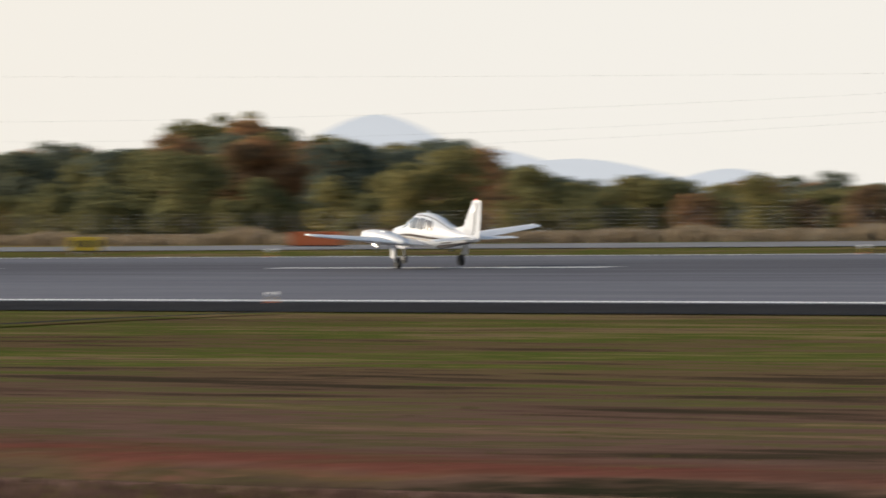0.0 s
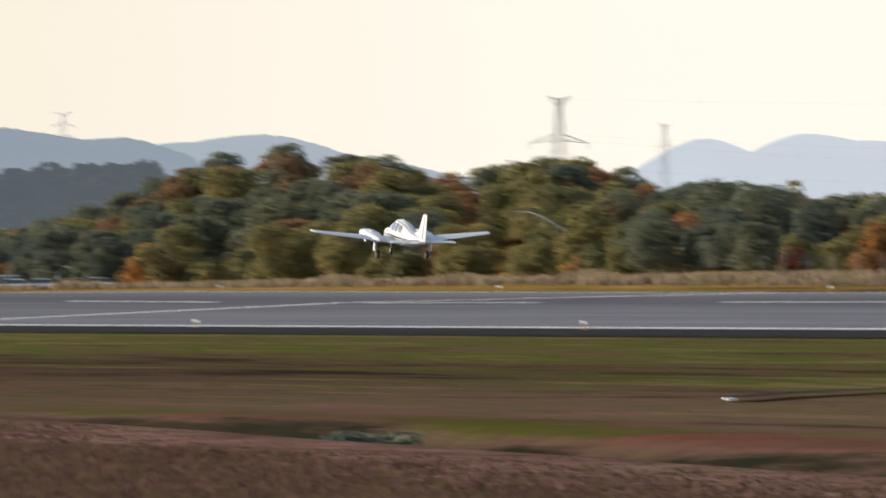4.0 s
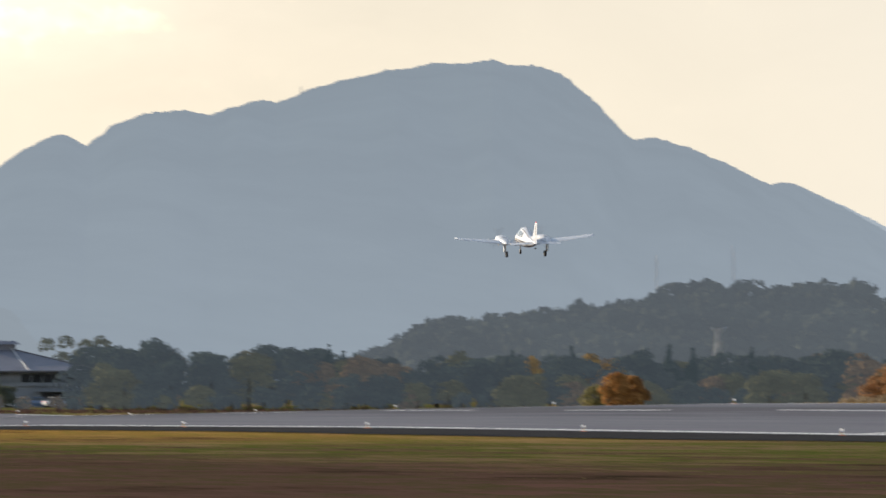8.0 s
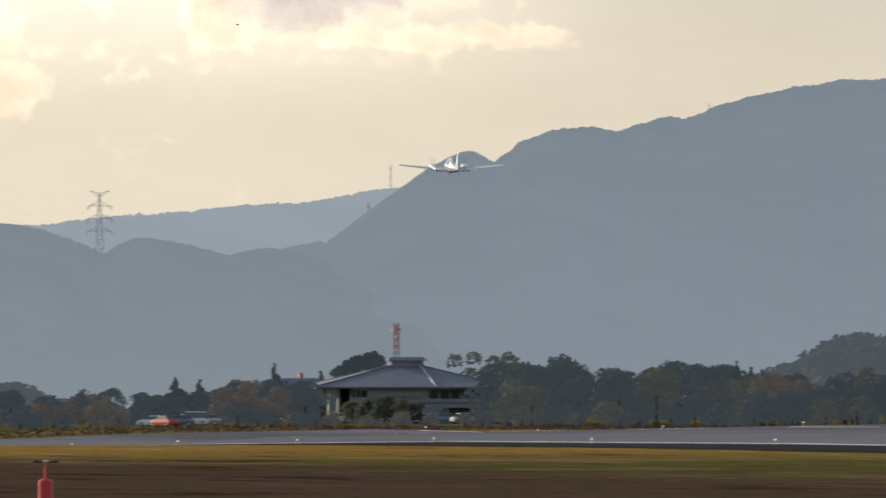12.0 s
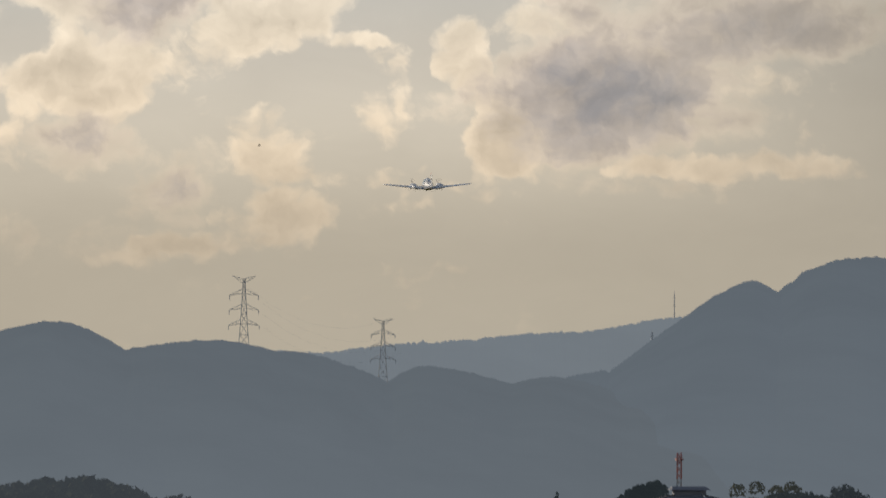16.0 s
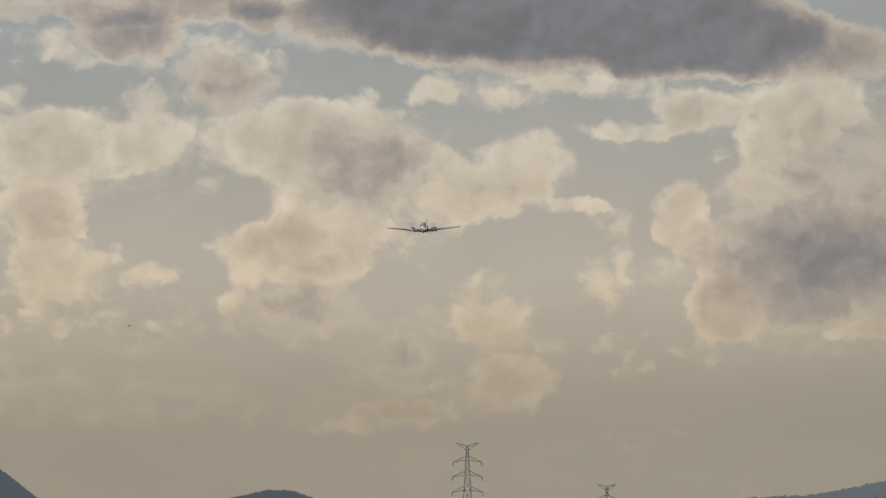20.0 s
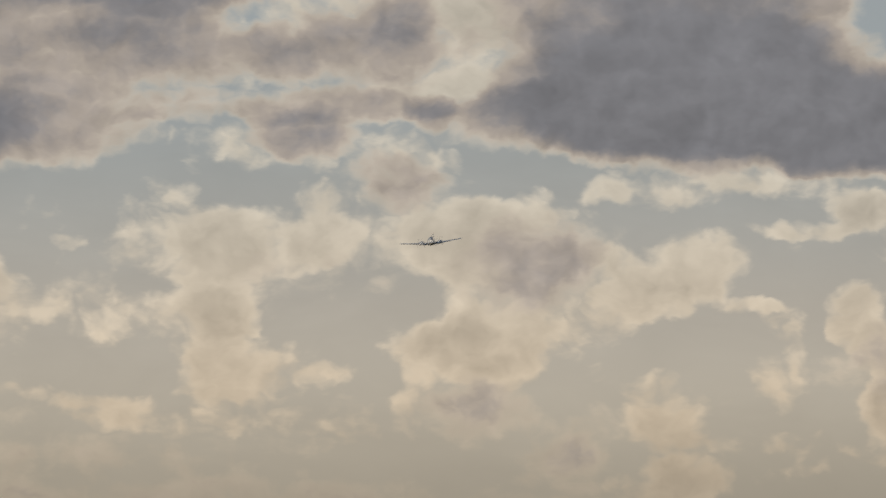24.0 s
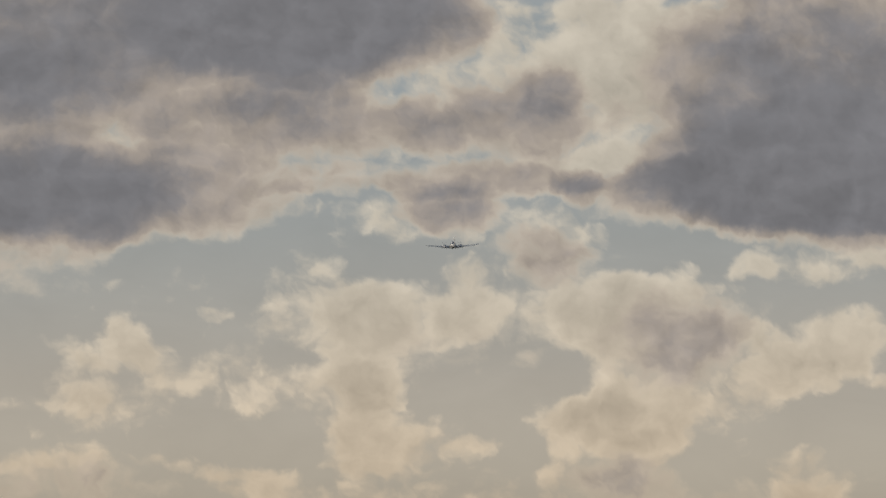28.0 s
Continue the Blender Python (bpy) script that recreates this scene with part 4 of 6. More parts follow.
def far_rows():
    """The tree rows at the far end of the field, more than a kilometre off, joined by leaf colour."""
    rng = random.Random(11)
    lobes = {k: [[], [], 0] for k in ("far_row", "far_row_olive", "far_row_warm", "far_row_gold", "far_row_conifer")}
    bm = bmesh.new()

    def grow(b, d, h, spread, mat, kind="round"):
        p = at(b, 0, d)
        z = ground_z(p.x, p.y) - 0.1
        c, r = crown_lobes(kind, h, spread, rng)
        lobes[mat][0] += [(x + p.x, y + p.y, q * 0.93 + z) for x, y, q in c]
        lobes[mat][1] += r
        lobes[mat][2] += int((420 if kind == "conifer" else 190) * h)
        rod((p.x, p.y, z), (p.x, p.y, z + h * 0.5), 0.16, 0.08, 5, bm)
    b = 220.0
    while b < 304:
        for d in (1258, 1280, 1310, 1345):
            u = rng.random()
            dark = b < 241
            mat = "far_row" if u < (0.90 if dark else 0.80) else "far_row_olive" if u < (0.97 if dark else 0.90) else "far_row_warm"
            tall = (8.5 if dark else 7.0) * rng.uniform(0.78, 1.14)
            grow(b + rng.uniform(-2, 2), d + rng.uniform(-8, 8), tall, tall * 0.46, mat)
        for d in (1230, 1244):
            u = rng.random()
            low = rng.uniform(2.2, 5.2) if b > 245 else rng.uniform(2.0, 3.8)
            grow(b + rng.uniform(-2, 2), d, low, low * 0.6, "far_row_olive" if u < 0.35 else "far_row_warm" if u < 0.5 else "far_row")
        b += rng.uniform(2.6, 3.8)
    # single trees that stand out of the row
    for b, d, h, s, mat in ((246.4, 1244, 7.4, 3.6, "far_row_warm"), (249.3, 1246, 6.6, 3.0, "far_row_warm"), (270.1, 1262, 8.0, 2.5, "far_row_gold"), (272.6, 1270, 7.2, 2.0, "far_row_gold"), (288.8, 1225, 5.6, 3.6, "far_row_olive"),
                            (292.5, 1222, 5.0, 3.0, "far_row_olive"), (298.5, 1215, 7.0, 3.2, "far_row_warm"), (301.8, 1205, 6.2, 3.0, "far_row_warm"), (303.6, 1195, 5.2, 2.6, "far_row_gold"), (295.6, 1230, 8.6, 3.8, "far_row"),
                            (219.4, 1238, 6.6, 3.0, "far_row_olive"), (221.6, 1240, 5.6, 2.6, "far_row_olive"), (251.5, 1230, 3.0, 2.0, "far_row_warm"), (240.4, 1270, 8.0, 2.6, "far_row_olive"), (256.5, 1270, 8.4, 2.6, "far_row_olive"), (264.0, 1262, 7.6, 1.6, "far_row_gold")):
        grow(b, d, h, s, mat)
    for b, h in ((242.9, 8.8), (244.4, 7.9), (241.6, 7.8), (245.6, 7.6), (262.0, 8.0), (268.2, 8.4), (276.0, 8.6), (278.4, 8.8), (280.8, 8.4), (287.0, 8.4)):
        grow(b, 1275, h, 2.2, "far_row_conifer", "conifer")
    for b, h in ((184.5, 6.6), (187.0, 6.2), (194.8, 8.6), (199.6, 7.4)):
        grow(b, 1374, h, 2.9, "far_row_conifer", "conifer")
    for b, h in ((201.6, 8.6), (202.3, 9.4), (203.0, 10.0), (203.8, 10.2), (204.5, 10.6), (205.2, 10.9), (205.8, 10.2)):
        grow(b, 1374, h, 1.9, "far_row_conifer")
    for b, h in ((213.6, 10.4), (215.6, 10.8), (217.6, 10.2), (219.2, 10.8)):
        grow(b, 1385, h, 2.9, "far_row_olive", "open")
    b = 118.0
    while b < 199:
        for d in (1290, 1330, 1375):
            if b < 166 and rng.random() < 0.5:
                continue
            h = rng.uniform(3.8, 5.6) if b < 190 else rng.uniform(5.2, 6.6)
            grow(b + rng.uniform(-1, 1), d, h, h * 0.42, "far_row_warm" if rng.random() < 0.25 else "far_row")
        b += rng.uniform(2.4, 3.6)
    b = 118.0
    while b < 218:
        for d in (1236, 1252, 1270):
            bb = b + rng.uniform(-1.5, 1.5)
            if not 180.5 < bb < 188.5 and not (d > 1240 and 199 < bb < 216):
                h = rng.uniform(1.3, 2.2) if bb > 196 else rng.uniform(2.0, 3.6)
                grow(bb, d, h, h * 0.6, "far_row_warm" if rng.random() < 0.35 else "far_row")
        b += rng.uniform(2.2, 3.4)
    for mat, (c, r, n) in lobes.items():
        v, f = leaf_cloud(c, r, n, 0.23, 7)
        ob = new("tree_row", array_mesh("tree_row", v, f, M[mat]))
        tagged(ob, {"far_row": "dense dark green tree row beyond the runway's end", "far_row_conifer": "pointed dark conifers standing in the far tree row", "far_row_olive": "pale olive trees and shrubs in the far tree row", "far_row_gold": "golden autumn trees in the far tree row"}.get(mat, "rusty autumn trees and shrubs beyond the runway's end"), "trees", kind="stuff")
    tagged(part("tree_trunks", bm, M["bark"], None), "trunks of the far tree row", "trees", kind="stuff")


far_rows()


def far_woods(name, peaks, b0, b1, dist, depth, base, mat, label, tall, seed):
    """A wooded hill: a rounded body and thousands of crowns over it, in one object."""
    rng = np.random.default_rng(seed)
    c, r = [], []
    n = int((b1 - b0) * dist / 1000 / 4.2 * 9)
    for i in range(n):
        b = rng.uniform(b0, b1)
        k = rng.uniform(0, 1) ** 0.7
        e = cone_ridge(b, peaks)
        top = EYE[2] + e * dist / 1000 - tall * 0.95
        if top < base + 1:
            continue
        p = at(b, 0, dist - depth * (1 - k))
        z = base + (top - base) * math.sin(k * math.pi / 2)
        s = tall * rng.uniform(0.4, 0.65)
        c.append((p.x, p.y, z + tall * 0.25 + rng.uniform(0, tall * 0.3)))
        r.append((s, s, s * 0.9))
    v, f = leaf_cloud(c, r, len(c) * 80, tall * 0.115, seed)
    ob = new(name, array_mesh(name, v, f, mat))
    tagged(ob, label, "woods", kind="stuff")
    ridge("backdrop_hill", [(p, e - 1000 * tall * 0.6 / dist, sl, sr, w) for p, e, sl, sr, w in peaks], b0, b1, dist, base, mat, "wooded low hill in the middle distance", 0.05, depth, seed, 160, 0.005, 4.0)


MIDHILL = [(247, -6, .3, .6, 2), (256, -2.2, .45, .25, 3), (265, -1.0, .2, .2, 4), (275, 0.3, .2, .2, 3), (284, 2.0, .25, .1, 4), (296, 1.5, .2, .3, 4), (312.5, 2.4, .28, .2, 3), (321.5, 2.6, .25, .42, 3), (297, 1.4, .3, .3, 3)]
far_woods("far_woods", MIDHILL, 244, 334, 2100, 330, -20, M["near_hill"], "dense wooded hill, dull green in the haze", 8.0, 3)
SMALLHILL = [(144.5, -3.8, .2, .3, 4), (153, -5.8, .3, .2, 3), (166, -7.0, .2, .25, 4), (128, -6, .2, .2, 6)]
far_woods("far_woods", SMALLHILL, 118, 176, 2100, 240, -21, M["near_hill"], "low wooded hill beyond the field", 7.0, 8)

# ---- the aeroplane: nose towards +y, origin at the wing root ----
BODY = [(2.98, 0.05, 0.1, 0.04, 0.16), (2.85, 0.2, 0.11, 0.17, 0.2), (2.5, 0.37, 0.12, 0.31, 0.31), (1.9, 0.49, 0.14, 0.42, 0.4), (1.35, 0.55, 0.16, 0.52, 0.45), (0.95, 0.58, 0.18, 0.8, 0.47), (0.5, 0.6, 0.2, 1.0, 0.49), (0.0, 0.61, 0.2, 1.06, 0.49), (-0.7, 0.61, 0.2, 1.05, 0.48), (-1.33, 0.57, 0.2, 0.95, 0.44), (-1.91, 0.48, 0.22, 0.74, 0.38), (-2.66, 0.35, 0.26, 0.5, 0.29), (-3.49, 0.23, 0.32, 0.3, 0.2), (-4.32, 0.12, 0.38, 0.17, 0.12), (-4.73, 0.04, 0.4, 0.07, 0.06)]


def body_at(y):
    ys = [r[0] for r in BODY][::-1]
    return [float(np.interp(y, ys, [r[k] for r in BODY][::-1])) for k in range(1, 5)]


def body_point(y, a, off=0.0):
    """A point of the fuselage's skin at station y; a is the angle from the left side (180) over the top (90) to the right (0)."""
    w, zc, up, dn = body_at(y)
    t = radians(a)
    c, s = math.cos(t), math.sin(t)
    p = 0.78
    x = math.copysign(abs(c) ** p, c) * (w + off)
    z = math.copysign(abs(s) ** (0.9 if s > 0 else p), s) * ((up if s > 0 else dn) + off)
    if s > 0 and up > 0.7:
        x *= 1 - 0.22 * s * s              # the cabin narrows upward
    return (x, y, zc + z)


def skin_patch(y0, y1, a0, a1, off, ny=6, na=6, slant=0.0):
    """A patch that lies on the fuselage, with rounded corners and its own thickness."""
    bm = bmesh.new()
    def at_uv(u, v, o):
        r = 0.0
        cu, cv = abs(2 * u - 1), abs(2 * v - 1)
        k = 1 - 0.10 * (cu ** 6) * (cv ** 6)
        uu, vv = 0.5 + (u - 0.5) * k, 0.5 + (v - 0.5) * k
        a = a0 + (a1 - a0) * vv
        return body_point(y0 + (y1 - y0) * uu + slant * (vv - 0.5), a, o)
    top = [[bm.verts.new(at_uv(i / ny, j / na, off)) for j in range(na + 1)] for i in range(ny + 1)]
    low = [[bm.verts.new(at_uv(i / ny, j / na, off - 0.03)) for j in range(na + 1)] for i in range(ny + 1)]
    for i in range(ny):
        for j in range(na):
            bm.faces.new((top[i][j], top[i + 1][j], top[i + 1][j + 1], top[i][j + 1]))
    for i in range(ny):
        for j in (0, na):
            bm.faces.new((top[i][j], top[i + 1][j], low[i + 1][j], low[i][j]))
    for j in range(na):
        for i in (0, ny):
            bm.faces.new((top[i][j], top[i][j + 1], low[i][j + 1], low[i][j]))
    return bm


def foil(chord, thick, n=10):
    """A wing section: (along the chord from the nose 0 to -chord, height)."""
    pts = []
    for i in range(n + 1):
        k = (1 - math.cos(math.pi * i / n)) / 2
        t = thick * chord * 5 * (0.2969 * math.sqrt(k) - 0.126 * k - 0.3516 * k * k + 0.2843 * k ** 3 - 0.1015 * k ** 4)
        pts.append((k, t + 0.02 * chord * math.sin(math.pi * k)))
    lower = [(k, -t * 0.8 + 0.004) for k, t in pts[1:-1]][::-1]
    return [(-k * chord, t) for k, t in pts] + [(-k * chord, t) for k, t in lower]


def wing_rings(stations, upright=False):
    """Rings for (span position, leading edge y, height, chord, thickness)."""
    rings = []
    for s, y, z, chord, th in stations:
        ring = []
        for dy, t in foil(chord, th):
            ring.append((t, y + dy, s) if upright else (s, y + dy, z + t))
        rings.append(ring)
    return rings


DIHEDRAL = math.tan(radians(6.0))


def wing_station(s):
    k = (s - 0.5) / 5.15
    chord = 2.12 - 1.12 * k
    lead = 1.05 - 0.42 * k if s > 1.9 else 1.05 - 0.42 * k + 0.35 * (1.9 - s) / 1.4
    if s < 1.9:
        chord += 0.35 * (1.9 - s) / 1.4
    return (s, lead, -0.10 + (s - 0.5) * DIHEDRAL, chord, 0.15 - 0.04 * k)


def hinge_panel(side, s0, s1, c0, name, plane, mat):
    """A control surface on the wing's rear edge: its own thin wedge, a hair proud of the wing."""
    rings = []
    for s in (s0, (s0 + s1) / 2, s1):
        x, lead, z, chord, th = wing_station(s)
        y0, y1 = lead - chord * c0, lead - chord * 1.01
        h = chord * th * 0.20
        rings.append([(side * x, y0, z + h + 0.012 + chord * 0.012), (side * x, y1, z + 0.006), (side * x, y1, z - 0.012), (side * x, y0, z - h * 0.8 - 0.006)])
    return part(name, loft(rings), mat, plane)


def wheel(parent, x, y, z, r, w, name="wheel"):
    hub = new(name)
    hub.parent = parent
    hub.matrix_basis = pose(x, y, z)
    def ring(rad, dx):
        return [(dx, rad * math.cos(t * math.pi / 9), rad * math.sin(t * math.pi / 9)) for t in range(18)]
    part("tyre", loft([ring(r * 0.62, -w / 2), ring(r * 0.92, -w / 2), ring(r, -w / 4), ring(r, w / 4), ring(r * 0.92, w / 2), ring(r * 0.62, w / 2)]), M["rubber"], hub, smooth=True)
    part("rim", loft([ring(r * 0.6, -w * 0.46), ring(r * 0.3, -w * 0.3), ring(r * 0.3, w * 0.3), ring(r * 0.6, w * 0.46)]), M["metal"], hub)
    return hub


def build_aeroplane():
    plane = thing("twin_engine_aeroplane", "white twin-engine propeller aeroplane with dark brown and beige stripes", "aeroplane")
    n = 36
    stations = sorted({r[0] for r in BODY} | {2.7, 2.2, 1.6, 1.15, 0.72, 0.25, -0.35, -1.05, -1.6, -2.2, -3.1, -3.9}, reverse=True)
    part("fuselage", loft([[body_point(y, 360 * i / n + 5) for i in range(n)] for y in stations]), M["white"], plane, smooth=True)
    # cabin glass
    part("windscreen", skin_patch(1.38, 0.62, 28, 152, 0.012, 6, 14), M["screen"], plane, "curved light-tinted windscreen")
    for s in (0, 1):
        f = (lambda a: 180 - a) if s else (lambda a: a)
        part("side_window", skin_patch(0.55, -0.08, f(18), f(52), 0.014, slant=0.1), M["glass"], plane, "dark cabin window")
        part("side_window", skin_patch(-0.16, -0.72, f(18), f(52), 0.014, slant=0.1), M["glass"], plane, "dark cabin window")
        part("side_window", skin_patch(-0.82, -1.38, f(20), f(50), 0.014, slant=0.2), M["glass"], plane, "dark cabin window")
        part("stripe", skin_patch(2.6, -4.5, f(0), f(5), 0.008, 40, 3), M["stripe"], plane, "dark brown waist stripe")
        part("stripe", skin_patch(2.4, -4.2, f(-6), f(-3), 0.008, 40, 2), M["gold"], plane, "beige pinstripe")
        part("stripe", skin_patch(-1.7, -4.4, f(-58), f(-34), 0.007, 24, 4), M["stripe"], plane, "dark brown belly band")
        part("registration_bar", skin_patch(-2.1, -2.9, f(-22), f(-15), 0.010, 10, 2), M["black"], plane, "dark registration lettering")
        part("roof_stripe", skin_patch(0.35, -2.8, f(60), f(64), 0.008, 20, 2), M["stripe"], plane, "thin dark stripe over the cabin")
    part("belly_panel", skin_patch(-1.5, -4.5, -140, -40, 0.009, 20, 10), M["stripe"], plane, "dark brown underside of the tail cone")
    part("cabin_door", skin_patch(0.62, -0.3, -14, 16, 0.006), M["white"], plane)
    # wings
    for side in (1, -1):
        st = [wing_station(s) for s in (0.3, 1.2, 1.9, 3.2, 4.5, 5.4)]
        rings = wing_rings([(side * a, b, c, d, e) for a, b, c, d, e in st])
        x, y, z, ch, th = wing_station(5.65)
        rings += wing_rings([(side * 5.66, y - 0.06, z, ch * 0.86, th * 0.8), (side * 5.76, y - 0.24, z + 0.02, ch * 0.5, th * 0.5)])
        part("wing", loft(rings), M["white"], plane, smooth=True)
        hinge_panel(side, 0.75, 2.85, 0.76, "flap", plane, M["white"])
        hinge_panel(side, 3.0, 5.3, 0.76, "aileron", plane, M["white"])
        x, lead, z, chord, th = wing_station(5.7)
        part("tip_light", block(0.10, 0.22, 0.08, pose(side * 5.72, lead - 0.12, z - 0.02), 0.02), M["lamp_glass"] if side < 0 else M["white"], plane, "small wing-tip light")
        # tailplane
        part("tailplane", loft(wing_rings([(side * 0.05, -3.43, 0.42, 1.15, 0.10), (side * 1.0, -3.70, 0.42, 0.95, 0.10), (side * 2.0, -3.97, 0.42, 0.72, 0.09), (side * 2.1, -4.10, 0.42, 0.5, 0.06)])), M["white"], plane, smooth=True)
        part("elevator", loft([[(side * s, y0, 0.45), (side * s, y1, 0.43), (side * s, y1, 0.415), (side * s, y0, 0.395)] for s, y0, y1 in ((0.2, -4.18, -4.67), (1.1, -4.32, -4.73), (2.04, -4.47, -4.75))]), M["white"], plane)
        # engine nacelle
        nac = new("nacelle")
        nac.parent = plane
        nac.matrix_basis = pose(side * 1.72, 0, 0.10)
        rows = [(2.34, 0.16, 0.02, 0.16), (2.28, 0.34, 0.02, 0.25), (1.9, 0.43, 0.03, 0.30), (1.2, 0.46, 0.05, 0.31), (0.4, 0.44, 0.05, 0.29), (-0.4, 0.34, 0.03, 0.22), (-1.1, 0.18, 0.0, 0.12), (-1.5, 0.05, -0.02, 0.04)]
        rings = [[(w * math.copysign(abs(math.cos(t)) ** 0.7, math.cos(t)), y, zc + h * math.copysign(abs(math.sin(t)) ** 0.7, math.sin(t))) for t in [i * math.pi / 12 for i in range(24)]] for y, w, zc, h in rows]
        part("cowling", loft(rings), M["white"], nac, smooth=True)
        part("air_intake", block(0.22, 0.06, 0.12, pose(0.2, 2.29, -0.03), 0.02), M["black"], nac)
        part("air_intake", block(0.22, 0.06, 0.12, pose(-0.2, 2.29, -0.03), 0.02), M["black"], nac)
        part("cooling_louvre", block(0.30, 0.5, 0.03, pose(0, 0.55, 0.335), 0.01), M["metal"], nac)
        part("exhaust_pipe", rod((-0.3, 1.2, -0.24), (-0.34, 0.75, -0.34), 0.06, 0.06, 8), M["metal"], nac)
        part("exhaust_pipe", rod((0.3, 1.2, -0.24), (0.34, 0.75, -0.34), 0.06, 0.06, 8), M["metal"], nac)
        part("stripe", loft([[(side * 0.0 + dx * (w + 0.006), y, 0.02 + zz) for dx, zz in ((1, 0.03), (1, -0.05), (0.985, -0.05), (0.985, 0.03))] for y, w in ((1.9, 0.43), (1.2, 0.46), (0.4, 0.44))]), M["stripe"], nac)
    # fin and rudder
    fin = wing_rings([(0.42, -3.05, 0, 1.55, 0.07), (0.9, -3.36, 0, 1.30, 0.08), (1.5, -3.78, 0, 0.98, 0.085), (2.02, -4.14, 0, 0.72, 0.08)], True)
    part("fin", loft(fin), M["white"], plane, smooth=True)
    part("dorsal_fin", loft([[(-0.03, -1.9, 0.80), (0.03, -1.9, 0.80), (0.0, -1.9, 0.83)], [(-0.04, -2.8, 0.55), (0.04, -2.8, 0.55), (0, -2.8, 0.80)], [(-0.05, -3.3, 0.5), (0.05, -3.3, 0.5), (0, -3.3, 0.92)]]), M["white"], plane)
    part("rudder", loft([[(-0.035, y0, z), (0.035, y0, z), (0.012, y1, z), (-0.012, y1, z)] for z, y0, y1 in ((0.46, -4.32, -4.80), (1.2, -4.5, -4.92), (2.0, -4.66, -4.98))]), M["white"], plane)
    part("rudder_stripe", loft([[(-0.05, y0, z), (0.05, y0, z), (0.05, y0 - 0.05, z), (-0.05, y0 - 0.05, z)] for z, y0 in ((0.6, -4.30), (2.0, -4.60))]), M["stripe"], plane)
    part("fin_cap", loft(wing_rings([(2.02, -4.12, 0, 0.86, 0.09), (2.10, -4.22, 0, 0.78, 0.085)], True)), M["white"], plane)
    part("fin_tip", loft(wing_rings([(2.10, -4.24, 0, 0.74, 0.08), (2.15, -4.34, 0, 0.52, 0.05)], True)), M["white"], plane)
    bm = bmesh.new()
    bmesh.ops.create_uvsphere(bm, u_segments=10, v_segments=6, radius=0.05, matrix=pose(0, -4.5, 2.17))
    part("beacon", bm, M["beacon"], plane, "lit red beacon")
    part("antenna", rod((0, -0.9, 1.22), (0, -1.15, 1.5), 0.012, 0.006), M["black"], plane)
    part("antenna", block(0.015, 0.10, 0.10, pose(0, -0.2, 1.26, -18)), M["white"], plane)
    part("tail_light", block(0.06, 0.08, 0.06, pose(0, -4.84, 0.5), 0.015), M["white"], plane)
    part("step", block(0.2, 0.3, 0.03, pose(0.6, -1.2, -0.38)), M["black"], plane)
    # undercarriage, each leg on its own pivot
    legs = []
    for side in (1, -1):
        leg = new("main_leg")
        leg.parent = plane
        leg.matrix_basis = pose(side * 1.72, -0.28, 0.0)
        part("strut", rod((0, 0, 0), (0, 0, -0.86), 0.055, 0.045, 8), M["metal"], leg)
        part("torque_link", rod((0, 0.03, -0.5), (0, 0.2, -0.66), 0.025), M["metal"], leg)
        part("torque_link", rod((0, 0.2, -0.66), (0, 0.03, -0.82), 0.025), M["metal"], leg)
        part("leg_door", block(0.025, 0.34, 0.62, pose(side * 0.13, 0, -0.68), 0.008), M["white"], leg)
        wheel(leg, -side * 0.12, 0, -0.90, 0.25, 0.17)
        legs.append((leg, side))
    nose = new("nose_leg")
    nose.parent = plane
    nose.matrix_basis = pose(0, 2.0, -0.2)
    part("strut", rod((0, 0, 0), (0, 0.06, -0.72), 0.05, 0.04, 8), M["metal"], nose)
    part("fork", block(0.14, 0.06, 0.2, pose(0, 0.06, -0.82)), M["metal"], nose)
    part("landing_light", block(0.14, 0.06, 0.12, pose(0, 0.12, -0.34), 0.02), M["lamp_glass"], nose)
    wheel(nose, 0, 0.06, -0.78, 0.20, 0.13)
    for s in (1, -1):
        part("nose_door", block(0.02, 0.7, 0.22, pose(s * 0.17, 2.1, -0.48), 0.006), M["white"], plane)
    # propellers
    props = []
    for side in (1, -1):
        prop = new("propeller")
        prop.parent = plane
        prop.matrix_basis = pose(side * 1.72, 2.38, 0.12)
        rows = [(0.0, 0.16), (0.12, 0.15), (0.24, 0.10), (0.33, 0.02)]
        part("spinner", loft([[(r * math.cos(t * math.pi / 8), y, r * math.sin(t * math.pi / 8)) for t in range(16)] for y, r in rows]), M["white"], prop, smooth=True)
        for k in range(3):
            m = Matrix.Rotation(k * 2.0944, 4, "Y")
            rings = []
            for r, c, tw in ((0.12, 0.05, 50), (0.35, 0.09, 38), (0.65, 0.10, 26), (0.9, 0.08, 20), (0.97, 0.04, 18)):
                q = Matrix.Rotation(radians(tw), 3, "Z")
                rings.append([tuple(m @ (q @ Vector((dx * c / 2, dy, 0)) + Vector((0, 0.08, r)))) for dx, dy in ((-1, 0), (0, 0.012), (1, 0), (0, -0.012))])
            part("blade", loft(rings), M["blade"], prop)
        props.append(prop)
    return plane, legs, nose, props


AEROPLANE, LEGS, NOSE_LEG, PROPS = build_aeroplane()

# ---- pylons, masts, cables ----


